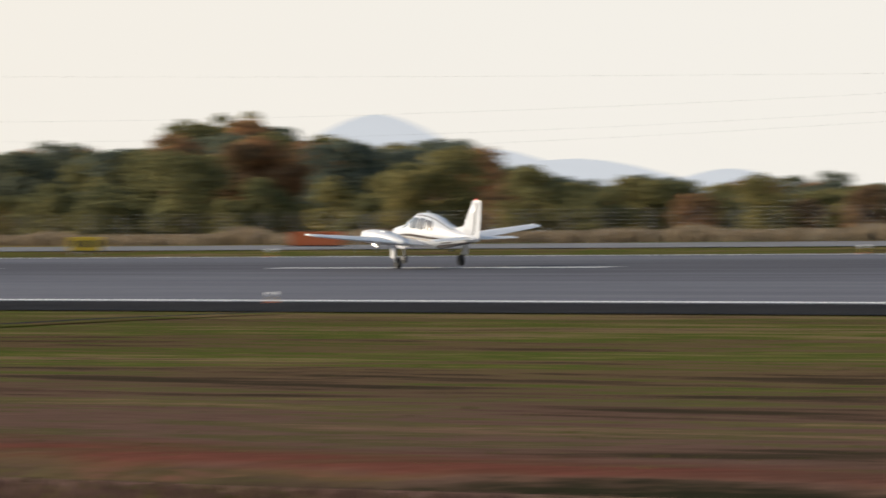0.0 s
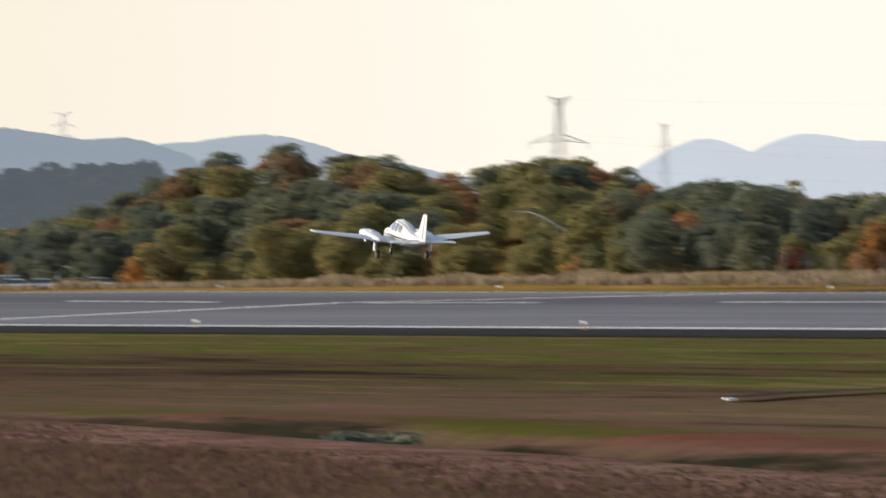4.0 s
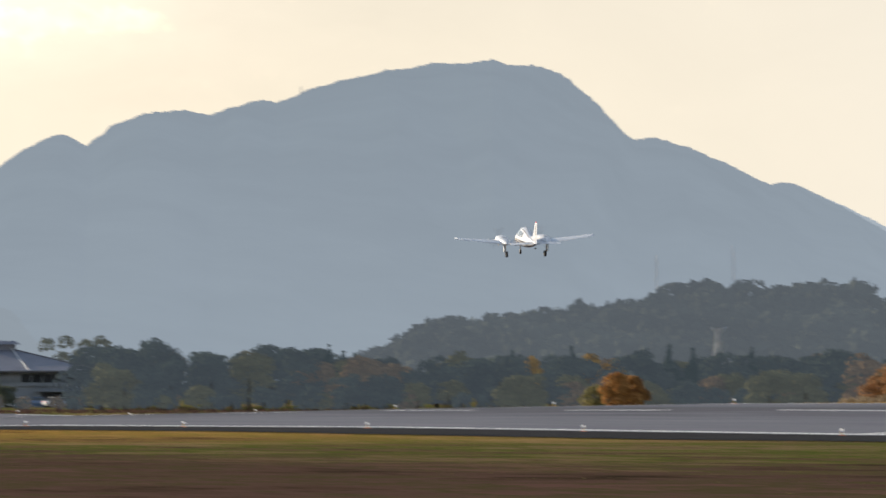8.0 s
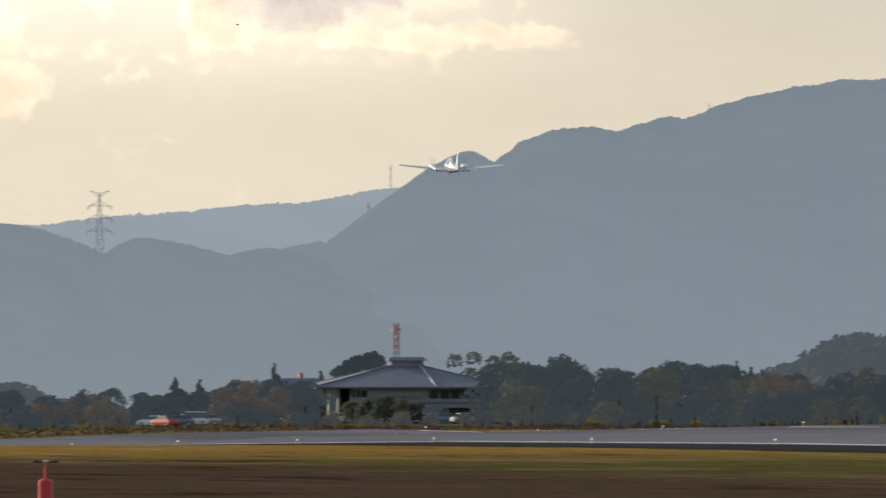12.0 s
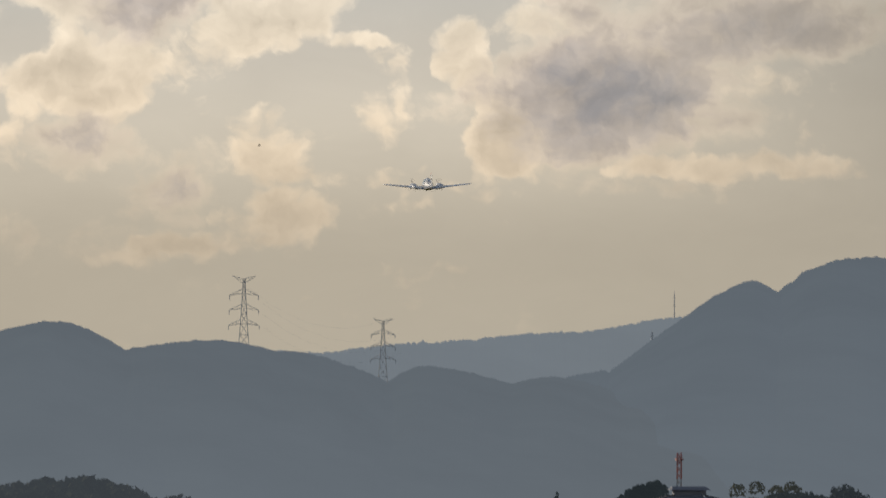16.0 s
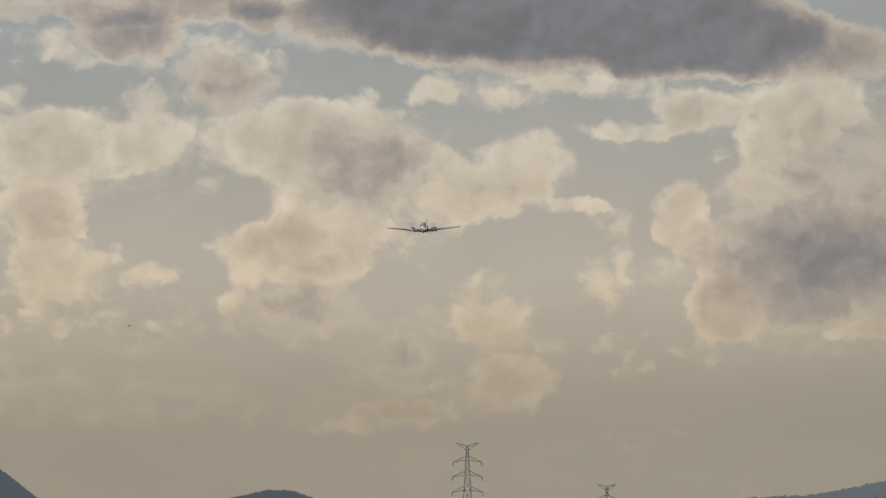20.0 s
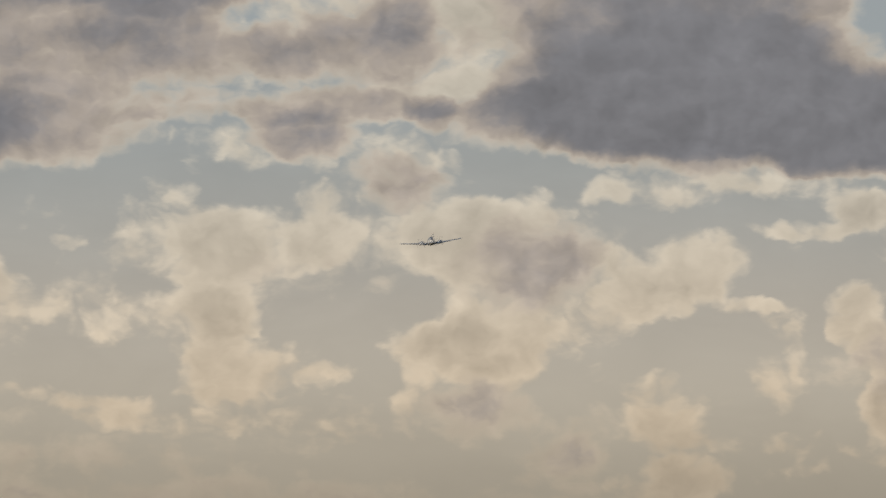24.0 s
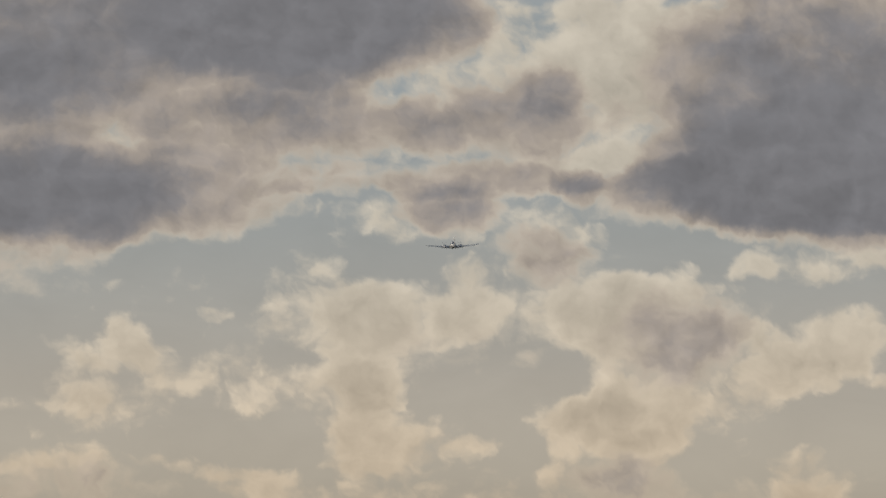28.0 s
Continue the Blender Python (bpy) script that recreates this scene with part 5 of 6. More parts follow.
def pylon(name, h, w, arms, label, m, category="pylon", r=0.07):
    """A lattice tower: four tapering legs, braces, and cross-arms at the given heights (share of h, half span)."""
    root = thing(name, label, category, m)
    def half(z):
        k = z / h
        return w / 2 * (1 - k) ** 1.2 + w * 0.085
    levels = [h * k for k in (0, 0.14, 0.28, 0.4, 0.52, 0.62, 0.71, 0.79, 0.87, 0.94, 1.0)]
    corners = ((1, 1), (-1, 1), (-1, -1), (1, -1))
    for sx, sy in corners:
        bm = bmesh.new()
        for z0, z1 in zip(levels, levels[1:]):
            rod((sx * half(z0), sy * half(z0), z0), (sx * half(z1), sy * half(z1), z1), r, r, 5, bm)
        part("leg", bm, M["steel"], root)
    for side in range(4):
        (ax, ay), (bx, by) = corners[side], corners[(side + 1) % 4]
        bm = bmesh.new()
        for z0, z1 in zip(levels, levels[1:]):
            a0, b0 = (ax * half(z0), ay * half(z0), z0), (bx * half(z0), by * half(z0), z0)
            a1, b1 = (ax * half(z1), ay * half(z1), z1), (bx * half(z1), by * half(z1), z1)
            rod(a0, b1, r * 0.6, r * 0.6, 4, bm)
            rod(b0, a1, r * 0.6, r * 0.6, 4, bm)
            rod(a1, b1, r * 0.6, r * 0.6, 4, bm)
        part("bracing", bm, M["steel"], root)
    for k, span in arms:
        z = h * k
        for s in (1, -1):
            bm = bmesh.new()
            tip = (s * span, 0, z + (h * 0.035 if k > 0.97 else -h * 0.02))
            for sy in (1, -1):
                rod((s * half(z), sy * half(z), z), tip, r * 0.8, r * 0.6, 4, bm)
                rod((s * half(z), sy * half(z), z - h * 0.045 if k > 0.97 else z + h * 0.045), tip, r * 0.7, r * 0.6, 4, bm)
            for q in (0.35, 0.7):
                x = s * (half(z) + (span - half(z)) * q)
                rod((x, -half(z) * (1 - q), z), (x, half(z) * (1 - q), z + (0.04 - 0.04 * q) * h), r * 0.5, r * 0.5, 4, bm)
            arm = part("cross_arm", bm, M["steel"], root)
            if k < 0.97:
                part("insulator", rod(tip, (tip[0], 0, z - h * 0.065), r * 1.1, r * 1.1, 6), M["plaster"], arm)
    return root


BIGARMS = [(1.0, 0.125), (0.845, 0.155), (0.685, 0.16), (0.52, 0.165)]


def tower(b, e_top, d, h, arms, label, width=0.20, turn=0.0, **kw):
    top = at(b, e_top, d)
    return pylon("pylon", h, h * width, [(k, s * h) for k, s in arms], label, Matrix.Translation((top.x, top.y, top.z - h)) @ Matrix.Rotation(turn - b / 1000, 4, "Z"), **kw)


tower(162.1, 16.8, 3935, 38, BIGARMS, "tall steel lattice power pylon on the ridge", 0.13, r=0.15)
tower(176.6, 12.5, 4250, 34, BIGARMS, "steel lattice power pylon beyond the saddle", 0.13, r=0.15)
PY_A = tower(366.8, 9.2, 1500, 22, [(0.985, 0.09), (0.70, 0.23), (0.45, 0.2)], "steel lattice power pylon behind the wooded bank", 0.17, 0.4, r=0.055)
tower(377.8, 6.4, 1900, 20, [(0.99, 0.06), (0.8, 0.09)], "slim steel lattice power pylon behind the bank", 0.12, 0.4, r=0.03)
tower(315.2, 7.6, 4590, 26, [(1.0, 0.17), (0.8, 0.2), (0.6, 0.2)], "distant steel lattice power pylon on the ridge", 0.18, r=0.10)
tower(283.4, -3.2, 1480, 14.5, [(0.985, 0.1), (0.66, 0.25), (0.4, 0.2)], "steel lattice power pylon before the wooded hill", 0.22, 0.3, r=0.045)
PY_E = tower(580, 9.0, 1100, 22, [(0.985, 0.09), (0.70, 0.23), (0.45, 0.2)], "steel lattice power pylon of the same line", 0.2, 0.4, r=0.05)


def mast(b, e_top, e_foot, d, r, label, bands=False, name="radio_mast", sections=4):
    foot, top = at(b, e_foot, d), at(b, e_top, d)
    root = thing(name, label, "mast", Matrix.Translation(foot))
    h = top.z - foot.z
    if not bands:
        part("pole", rod((0, 0, 0), (0, 0, h), r, r * 0.5, 6), M["steel"], root)
        for k in (0.35, 0.6, 0.82):
            part("antenna", rod((-r * 2, 0, h * k), (r * 2, 0, h * k), r * 0.4, r * 0.4, 5), M["steel"], root)
        return root
    n = sections
    for i in range(n):
        z0, z1 = h * i / n, h * (i + 1) / n
        bm = bmesh.new()
        for sx, sy in ((1, 1), (-1, 1), (-1, -1), (1, -1)):
            rod((sx * r, sy * r, z0), (sx * r, sy * r, z1), r * 0.16, r * 0.16, 5, bm)
        for j in range(4):
            a, b2 = z0 + (z1 - z0) * j / 4, z0 + (z1 - z0) * (j + 1) / 4
            for q, t in (((r, r), (-r, r)), ((-r, r), (-r, -r)), ((-r, -r), (r, -r)), ((r, -r), (r, r))):
                rod((*q, a), (*t, b2), r * 0.10, r * 0.10, 4, bm)
                rod((*t, a), (*q, b2), r * 0.10, r * 0.10, 4, bm)
        # band colours muted for the haze, which is put into the paint
        part("section", bm, M["muted_red"] if i % 2 else M["plaster"], root, "red section" if i % 2 else "white section")
    part("platform", block(r * 3.4, r * 3.4, 0.25, pose(0, 0, h * 0.93)), M["muted_red"], root)
    return root


mast(277.0, 4.4, 0.2, 2095, 0.14, "thin grey radio mast on the wooded hill")
mast(285.0, 5.4, 1.6, 2095, 0.14, "thin grey radio mast on the wooded hill")
mast(240.0, 22.0, 20.3, 4290, 0.25, "thin grey radio mast on the mountain ridge")
mast(206.9, 15.8, 12.0, 4690, 0.3, "grey radio mast on the far ridge")
mast(204.6, 11.6, 9.0, 4280, 0.4, "thin grey radio mast on the mountain flank")
mast(207.5, -1.0, -12.0, 1375, 0.30, "red and white banded lattice mast behind the hall", True, sections=4)
mast(135.6, 5.2, -11.0, 1450, 0.42, "red and white banded lattice mast beyond the field", True)


def cable(a, b, sag, label, r=0.03, n=40):
    """A wire hanging between two points."""
    a, b = Vector(a), Vector(b)
    rings = []
    for i in range(n + 1):
        k = i / n
        p = a.lerp(b, k) - Vector((0, 0, 4 * sag * k * (1 - k)))
        rings.append([p + Vector((r * math.cos(t), r * math.sin(t) * 0.5, r * math.sin(t))) for t in (0.5, 2.6, 4.7)])
    ob = part("power_cable", loft(rings), M["wire"], None)
    return tagged(ob, label, "cable", "cables of the power line")


for e0, e1, sag, shift in ((9.1, 8.8, 1.2, 0.0), (5.3, 8.4, 4.2, 3.0), (5.3, 6.4, 5.8, -3.0), (1.9, 5.9, 5.0, 3.0)):
    cable(at(366.8 + shift, e0, 1500), at(580 + shift, e1, 1100), sag, "thin dark power cable sagging between pylons", 0.008)
for e0, e1, s in ((16.6, 12.4, -0.4), (14.6, 11.2, 1.6), (13.3, 10.2, 1.8), (12.0, 9.2, 1.8)):
    cable(at(162.1 + s, e0, 3935), at(176.6 + s, e1, 4250), 9.0, "thin dark power cable sagging between pylons", 0.012)

# ---- runway lamps and signs ----


def runway_lamp():
    root = thing("runway_edge_lamp", "small white runway edge lamp on a short stem", "lamp", group="runway edge lamps")
    part("base", rod((0, 0, 0), (0, 0, 0.06), 0.16, 0.14, 8), M["orange"], root)
    part("stem", rod((0, 0, 0.05), (0, 0, 0.28), 0.03, 0.03, 6), M["yellow"], root)
    part("housing", rod((0, 0, 0.26), (0, 0, 0.34), 0.09, 0.1, 10), M["white"], root)
    part("lens", rod((0, 0, 0.34), (0, 0, 0.44), 0.09, 0.05, 10), M["lamp_glass"], root, "lit glass lens")
    return root


LAMP = None
for k in range(-2, 14):
    for x in (NEAR - 1.6, FAR + 1.8):
        y = 328.0 + 60 * k
        m = Matrix.Translation((x, y, ground_z(x, y) + 0.03))
        if LAMP is None:
            LAMP = runway_lamp()
            LAMP.matrix_world = m
        else:
            copy_thing(LAMP, m)


def board_sign(name, x, y, w, h, mat, label, bars, bar_mat, turn):
    root = thing(name, label, "sign", Matrix.Translation((x, y, ground_z(x, y))) @ Matrix.Rotation(turn, 4, "Z"))
    part("panel", block(w, 0.22, h, pose(0, 0, 0.28), 0.03), mat, root)
    part("frame", block(w + 0.08, 0.16, 0.06, pose(0, 0, 0.22)), M["black"], root)
    for s in (-0.35, 0, 0.35):
        part("foot", rod((s * w, 0, 0), (s * w, 0, 0.25), 0.04), M["steel"], root)
    for bx, bw in bars:
        part("lettering_bar", block(bw * w, 0.012, h * 0.5, pose(bx * w, -0.117, 0.28 + h * 0.25)), bar_mat, root, "unreadable lettering")
    return root


board_sign("taxiway_sign", 246.5, 489.0, 1.85, 0.78, M["yellow"], "yellow taxiway guidance sign with black lettering", ((-0.28, 0.16), (0.02, 0.2), (0.3, 0.14)), M["black"], -0.47)
board_sign("holding_sign", 262.5, 491.0, 3.05, 0.80, M["orange"], "red-orange holding position sign on the grass", (), M["white"], -0.49)
board_sign("small_marker", 255.0, 507.0, 0.6, 0.4, M["orange"], "small orange marker board on the grass", (), M["white"], -0.47)


def wind_lamp(b, d):
    """The red drum with a crossbar of lamps in the rough grass."""
    p = at(b, 0, d)
    z = ground_z(p.x, p.y)
    root = thing("approach_lamp", "red drum with a lamp crossbar standing in rough grass", "lamp", Matrix.Translation((p.x, p.y, z)) @ Matrix.Rotation(-b / 1000, 4, "Z"))
    part("drum", rod((0, 0, -0.05), (0, 0, 0.52), 0.21, 0.20, 16), M["red"], root)
    part("drum_lid", rod((0, 0, 0.52), (0, 0, 0.58), 0.20, 0.12, 16), M["red"], root)
    part("pole", rod((0, 0, 0.55), (0, 0, 1.06), 0.045, 0.035, 8), M["red"], root)
    part("crossbar", rod((-0.36, 0, 1.06), (0.36, 0, 1.06), 0.025, 0.025, 6), M["black"], root)
    for s in (-0.27, 0, 0.27):
        part("lamp_head", block(0.17, 0.16, 0.075, pose(s, 0, 1.04), 0.02), M["black"] if s else M["metal"], root)
    return root


wind_lamp(171.0, 270)
for b, top, w, mat in ((163.3, 0.62, 0.42, "red"), (165.0, 0.66, 0.13, "red"), (159.2, 0.56, 0.34, "red")):
    p = at(b, 0, 268)
    root = thing("equipment_box", "red painted airfield equipment box in rough grass", "box", Matrix.Translation((p.x, p.y, ground_z(p.x, p.y))) @ Matrix.Rotation(-b / 1000, 4, "Z"))
    part("cabinet", block(w, 0.35, top, None, 0.02), M[mat], root)
    part("lid", block(w + 0.05, 0.40, 0.05, pose(0, 0, top), 0.015), M[mat], root)
    part("leg", block(0.06, 0.06, 0.12, pose(w * 0.3, 0, -0.08)), M["steel"], root)
    part("leg", block(0.06, 0.06, 0.12, pose(-w * 0.3, 0, -0.08)), M["steel"], root)
for b, top in ((155.9, 1.35), (160.0, 1.32)):
    p = at(b, 0, 266)
    root = thing("marker_post", "thin dark post with a small lamp head", "post", Matrix.Translation((p.x, p.y, ground_z(p.x, p.y))))
    part("pole", rod((0, 0, -0.1), (0, 0, top), 0.04, 0.03, 8), M["steel"], root)
    part("lamp_head", block(0.16, 0.12, 0.18, pose(0.03, 0, top - 0.04), 0.03), M["black"], root)

# ---- fence beyond the taxiway ----


def fence():
    root = thing("airfield_fence", "grey wire-mesh airfield fence on steel posts", "fence")
    post = None
    ys = [420 + 5.0 * i for i in range(60)]
    for y in ys:
        x = 290.0
        z = ground_z(x, y)
        if post is None:
            post = part("post", rod((0, 0, -0.1), (0, 0, 1.9), 0.03, 0.03, 6), M["wire"], root)
            post.matrix_basis = pose(x, y, z)
        else:
            o = post.copy()
            scene.collection.objects.link(o)
            o.matrix_basis = pose(x, y, z)
    for k in range(9):
        h = 0.25 + 0.22 * k
        bm = bmesh.new()
        for a, b in zip(ys[::2], ys[2::2]):
            rod((290.0, a, ground_z(290, a) + h), (290.0, b, ground_z(290, b) + h), 0.003, 0.003, 3, bm)
        part("wire", bm, M["wire"], root)


fence()

# ---- the hall, cars, machines ----


def hall():
    mid = at(208.4, -12.2, 1345)
    z = ground_z(mid.x, mid.y)
    eave, apex = at(208, -7.55, 1345).z - z, at(208, -5.1, 1345).z - z
    root = thing("assembly_hall", "pale two-storey hall with a wide grey hipped roof", "building", Matrix.Translation((mid.x, mid.y, z)) @ Matrix.Rotation(-0.208 + 0.10, 4, "Z"))
    w, dp = 23.6, 17.0
    t = 0.3
    # walls with a band of windows under the eaves
    for name, x0, x1, z0, z1 in (("wall", -w / 2 + 3.2, w / 2, 0, eave * 0.62), ("wall", -w / 2 + 3.2, 2.2, eave * 0.62, eave * 0.72), ("wall", -w / 2 + 3.2, w / 2, eave * 0.90, eave)):
        part(name, block(x1 - x0, t, z1 - z0, pose((x0 + x1) / 2, -dp / 2, z0)), M["hall_wall"], root)
    part("wall", block(8.6, t, eave * 0.28, pose(-1.9, -dp / 2, eave * 0.62)), M["hall_wall"], root)
    for s in (-1, 1):
        part("side_wall", block(t, dp - 2 * t, eave, pose(s * (w / 2 - t / 2) + (1.6 if s < 0 else 0), 0, 0)), M["hall_wall"], root)
    part("back_wall", block(w - 2, t, eave, pose(0, dp / 2, 0)), M["hall_wall"], root)
    part("pillar", block(1.1, 1.1, eave, pose(-w / 2 + 0.8, -dp / 2, 0), 0.05), M["hall_wall"], root)
    for x0, x1, n in ((2.4, w / 2 - 0.3, 6), (-w / 2 + 3.4, -6.4, 3)):
        step = (x1 - x0) / n
        for i in range(n):
            win = part("window", block(step - 0.25, 0.10, eave * 0.26, pose(x0 + step * (i + 0.5), -dp / 2 + 0.02, eave * 0.63)), M["pane"], root, "dark window in the upper band")
            part("frame", block(0.12, 0.2, eave * 0.28, pose(x0 + step * i, -dp / 2 - 0.06, eave * 0.62)), M["hall_wall"], win)
    part("entrance", block(5.0, 0.12, eave * 0.30, pose(w / 2 - 4.0, -dp / 2 - 0.17, eave * 0.10)), M["pane"], root, "dark recessed entrance glass")
    part("canopy", block(6.2, 1.8, 0.2, pose(w / 2 - 4.0, -dp / 2 - 0.9, eave * 0.43), 0.03), M["hall_wall"], root)
    part("balcony_rail", block(w - 8, 0.08, 0.5, pose(2.2, -dp / 2 - 0.5, eave * 0.58)), M["hall_wall"], root)
    # hipped roof
    o = 1.7
    base = [(-w / 2 - o, -dp / 2 - o, eave), (w / 2 + o, -dp / 2 - o, eave), (w / 2 + o, dp / 2 + o, eave), (-w / 2 - o, dp / 2 + o, eave)]
    up = [(-1.6, -0.6, apex - 0.35), (1.9, -0.6, apex - 0.35), (1.9, 0.6, apex - 0.35), (-1.6, 0.6, apex - 0.35)]
    bm = loft([[(x, y, z - 0.25) for x, y, z in base], base, up])
    roof = part("roof", bm, M["rooftile"], root)
    for a, b in zip(base, up):
        part("hip_ridge", rod(a, b, 0.14, 0.14, 6), M["taxiway"], roof)
    part("roof_lantern", block(4.6, 2.0, 0.95, pose(0.2, 0, apex - 0.6), 0.05), M["rooftile"], roof)
    cap = [(-2.7, -1.6, apex + 0.3), (3.1, -1.6, apex + 0.3), (3.1, 1.6, apex + 0.3), (-2.7, 1.6, apex + 0.3)]
    part("lantern_roof", loft([[(x, y, z) for x, y, z in cap], [(x * 0.8, y * 0.3, z + 0.5) for x, y, z in cap]]), M["rooftile"], roof)
    part("roof_flashing", rod((1.9, -0.75, apex - 0.15), (3.3, -dp / 2 - o, eave + 0.12), 0.07, 0.07, 6), M["marking"], roof, "pale metal flashing strip")
    part("gutter", block(w + 2 * o, 0.15, 0.18, pose(0, -dp / 2 - o - 0.05, eave - 0.2)), M["taxiway"], roof)
    return root


hall()


def house():
    p = at(196.8, -12, 1420)
    z = ground_z(p.x, p.y)
    root = thing("house", "small brownish house with a tiled gable roof", "house", Matrix.Translation((p.x, p.y, z)) @ Matrix.Rotation(0.3, 4, "Z"))
    part("wall", block(7, 6, 4.9), M["muted_red"], root)
    bm = loft([[(-3.9, -3.6, 4.8), (3.9, -3.6, 4.8), (3.9, 3.6, 4.8), (-3.9, 3.6, 4.8)], [(-3.9, -0.1, 6.2), (3.9, -0.1, 6.2), (3.9, 0.1, 6.2), (-3.9, 0.1, 6.2)]])
    part("roof", bm, M["rooftile"], root)
    part("chimney", block(0.6, 0.6, 1.3, pose(1.5, 0.6, 5.7)), M["muted_red"], root)
    for x in (-2, 0.6):
        part("window", block(1.2, 0.1, 1.2, pose(x, -3.05, 3.4)), M["pane"], root)


house()


def car(name, label, paint, van=False):
    """A parked car: rounded body, glass house, four wheels, lamps."""
    root = thing(name, label, "van" if van else "car", group="parked cars")
    L, W = (4.6, 1.75) if van else (4.3, 1.70)
    sect = [(-L / 2, 0.45, 0.62), (-L / 2 + 0.1, 0.30, 0.92), (-L / 2 + 0.9, 0.24, 0.98), (L / 2 - 1.0, 0.24, 0.95), (L / 2 - 0.25, 0.28, 0.82), (L / 2, 0.42, 0.62)]
    part("body", loft([[(y, -W / 2 * 0.96, z0), (y, W / 2 * 0.96, z0), (y, W / 2, (z0 + z1) / 2), (y, W / 2 * 0.93, z1), (y, -W / 2 * 0.93, z1), (y, -W / 2, (z0 + z1) / 2)] for y, z0, z1 in sect]), paint, root, smooth=False)
    h = 1.85 if van else 1.46
    x0, x1, x2, x3 = (-L / 2 + 0.1, -L / 2 + 0.25, L / 2 - 1.5, L / 2 - 0.7) if van else (-L / 2 + 0.35, -L / 2 + 1.0, 0.45, 1.15)
    part("cabin_glass", loft([[(x0, -0.76, 0.93), (x0, 0.76, 0.93), (x3, 0.76, 0.93), (x3, -0.76, 0.93)], [(x1, -0.62, h - 0.07), (x1, 0.62, h - 0.07), (x2, 0.62, h - 0.07), (x2, -0.62, h - 0.07)]]), M["glass"], root)
    part("roof", block(x2 - x1 + 0.1, 1.32, 0.09, pose((x1 + x2) / 2, 0, h - 0.09), 0.03), paint, root)
    for x in (-L / 2 + 0.8, L / 2 - 0.8):
        for s in (-1, 1):
            hub = part("wheel", rod((x, s * (W / 2 - 0.2), 0.31), (x, s * (W / 2 + 0.01), 0.31), 0.31, 0.31, 14), M["rubber"], root)
            part("rim", rod((x, s * (W / 2), 0.31), (x, s * (W / 2 + 0.02), 0.31), 0.19, 0.17, 10), M["metal"], hub)
    for s in (-1, 1):
        part("headlamp", block(0.08, 0.32, 0.14, pose(L / 2 - 0.07, s * 0.58, 0.62), 0.02), M["metal"], root)
        part("rear_lamp", block(0.06, 0.22, 0.2, pose(-L / 2 + 0.02, s * 0.68, 0.68), 0.02), M["red"], root)
    part("bumper", block(0.14, W * 0.9, 0.18, pose(L / 2, 0, 0.36), 0.03), M["black"], root)
    return root


CARS = {k: car("parked_car", lab, M[k], v) for k, lab, v in (("car_white", "white parked car glinting in the low sun", False), ("car_blue", "dark blue parked car", False), ("car_red", "red parked car", False), ("car_grey", "silver-grey parked car", False))}
CARS["car_blue"]["label"] = "dark blue parked car on the grass verge"
CARS["car_red"]["label"] = "red parked car on the grass verge"
CARS["car_grey"]["label"] = "silver-grey parked car beside the shrubs"
CARS["van"] = car("parked_van", "white parked van glinting in the low sun", M["car_white"], True)
PLACED = set()


def park(kind, b, d, turn):
    p = at(b, 0, d)
    m = Matrix.Translation((p.x, p.y, ground_z(p.x, p.y) + 0.02)) @ Matrix.Rotation(turn, 4, "Z")
    if kind in PLACED:
        return copy_thing(CARS[kind], m)
    PLACED.add(kind)
    CARS[kind].matrix_world = m


# mostly white in the first group: paint standing in for sun glints
for kind, b, d, t in (("car_white", 305.2, 955, 2.9), ("van", 308.4, 965, 3.1), ("car_white", 310.0, 962, 2.6), ("car_white", 312.6, 960, 2.8), ("car_white", 314.2, 972, 3.0), ("car_red", 317.2, 965, 3.2), ("car_white", 318.6, 952, 2.7), ("car_white", 316.0, 960, 2.8),
                      ("car_white", 182.2, 1250, 2.3), ("car_red", 183.4, 1246, 2.0), ("car_blue", 184.8, 1254, 2.9), ("van", 186.2, 1258, 2.9), ("car_white", 185.5, 1268, 3.0), ("car_grey", 187.6, 1262, 2.9),
                      ("car_white", 201.3, 1325, 2.9), ("car_grey", 207.6, 1322, 2.9), ("car_white", 210.6, 1324, 0.2), ("car_blue", 212.4, 1324, 2.9), ("car_white", 214.8, 1322, 0.1), ("car_grey", 216.2, 1322, 2.9)):
    park(kind, b, d, t)


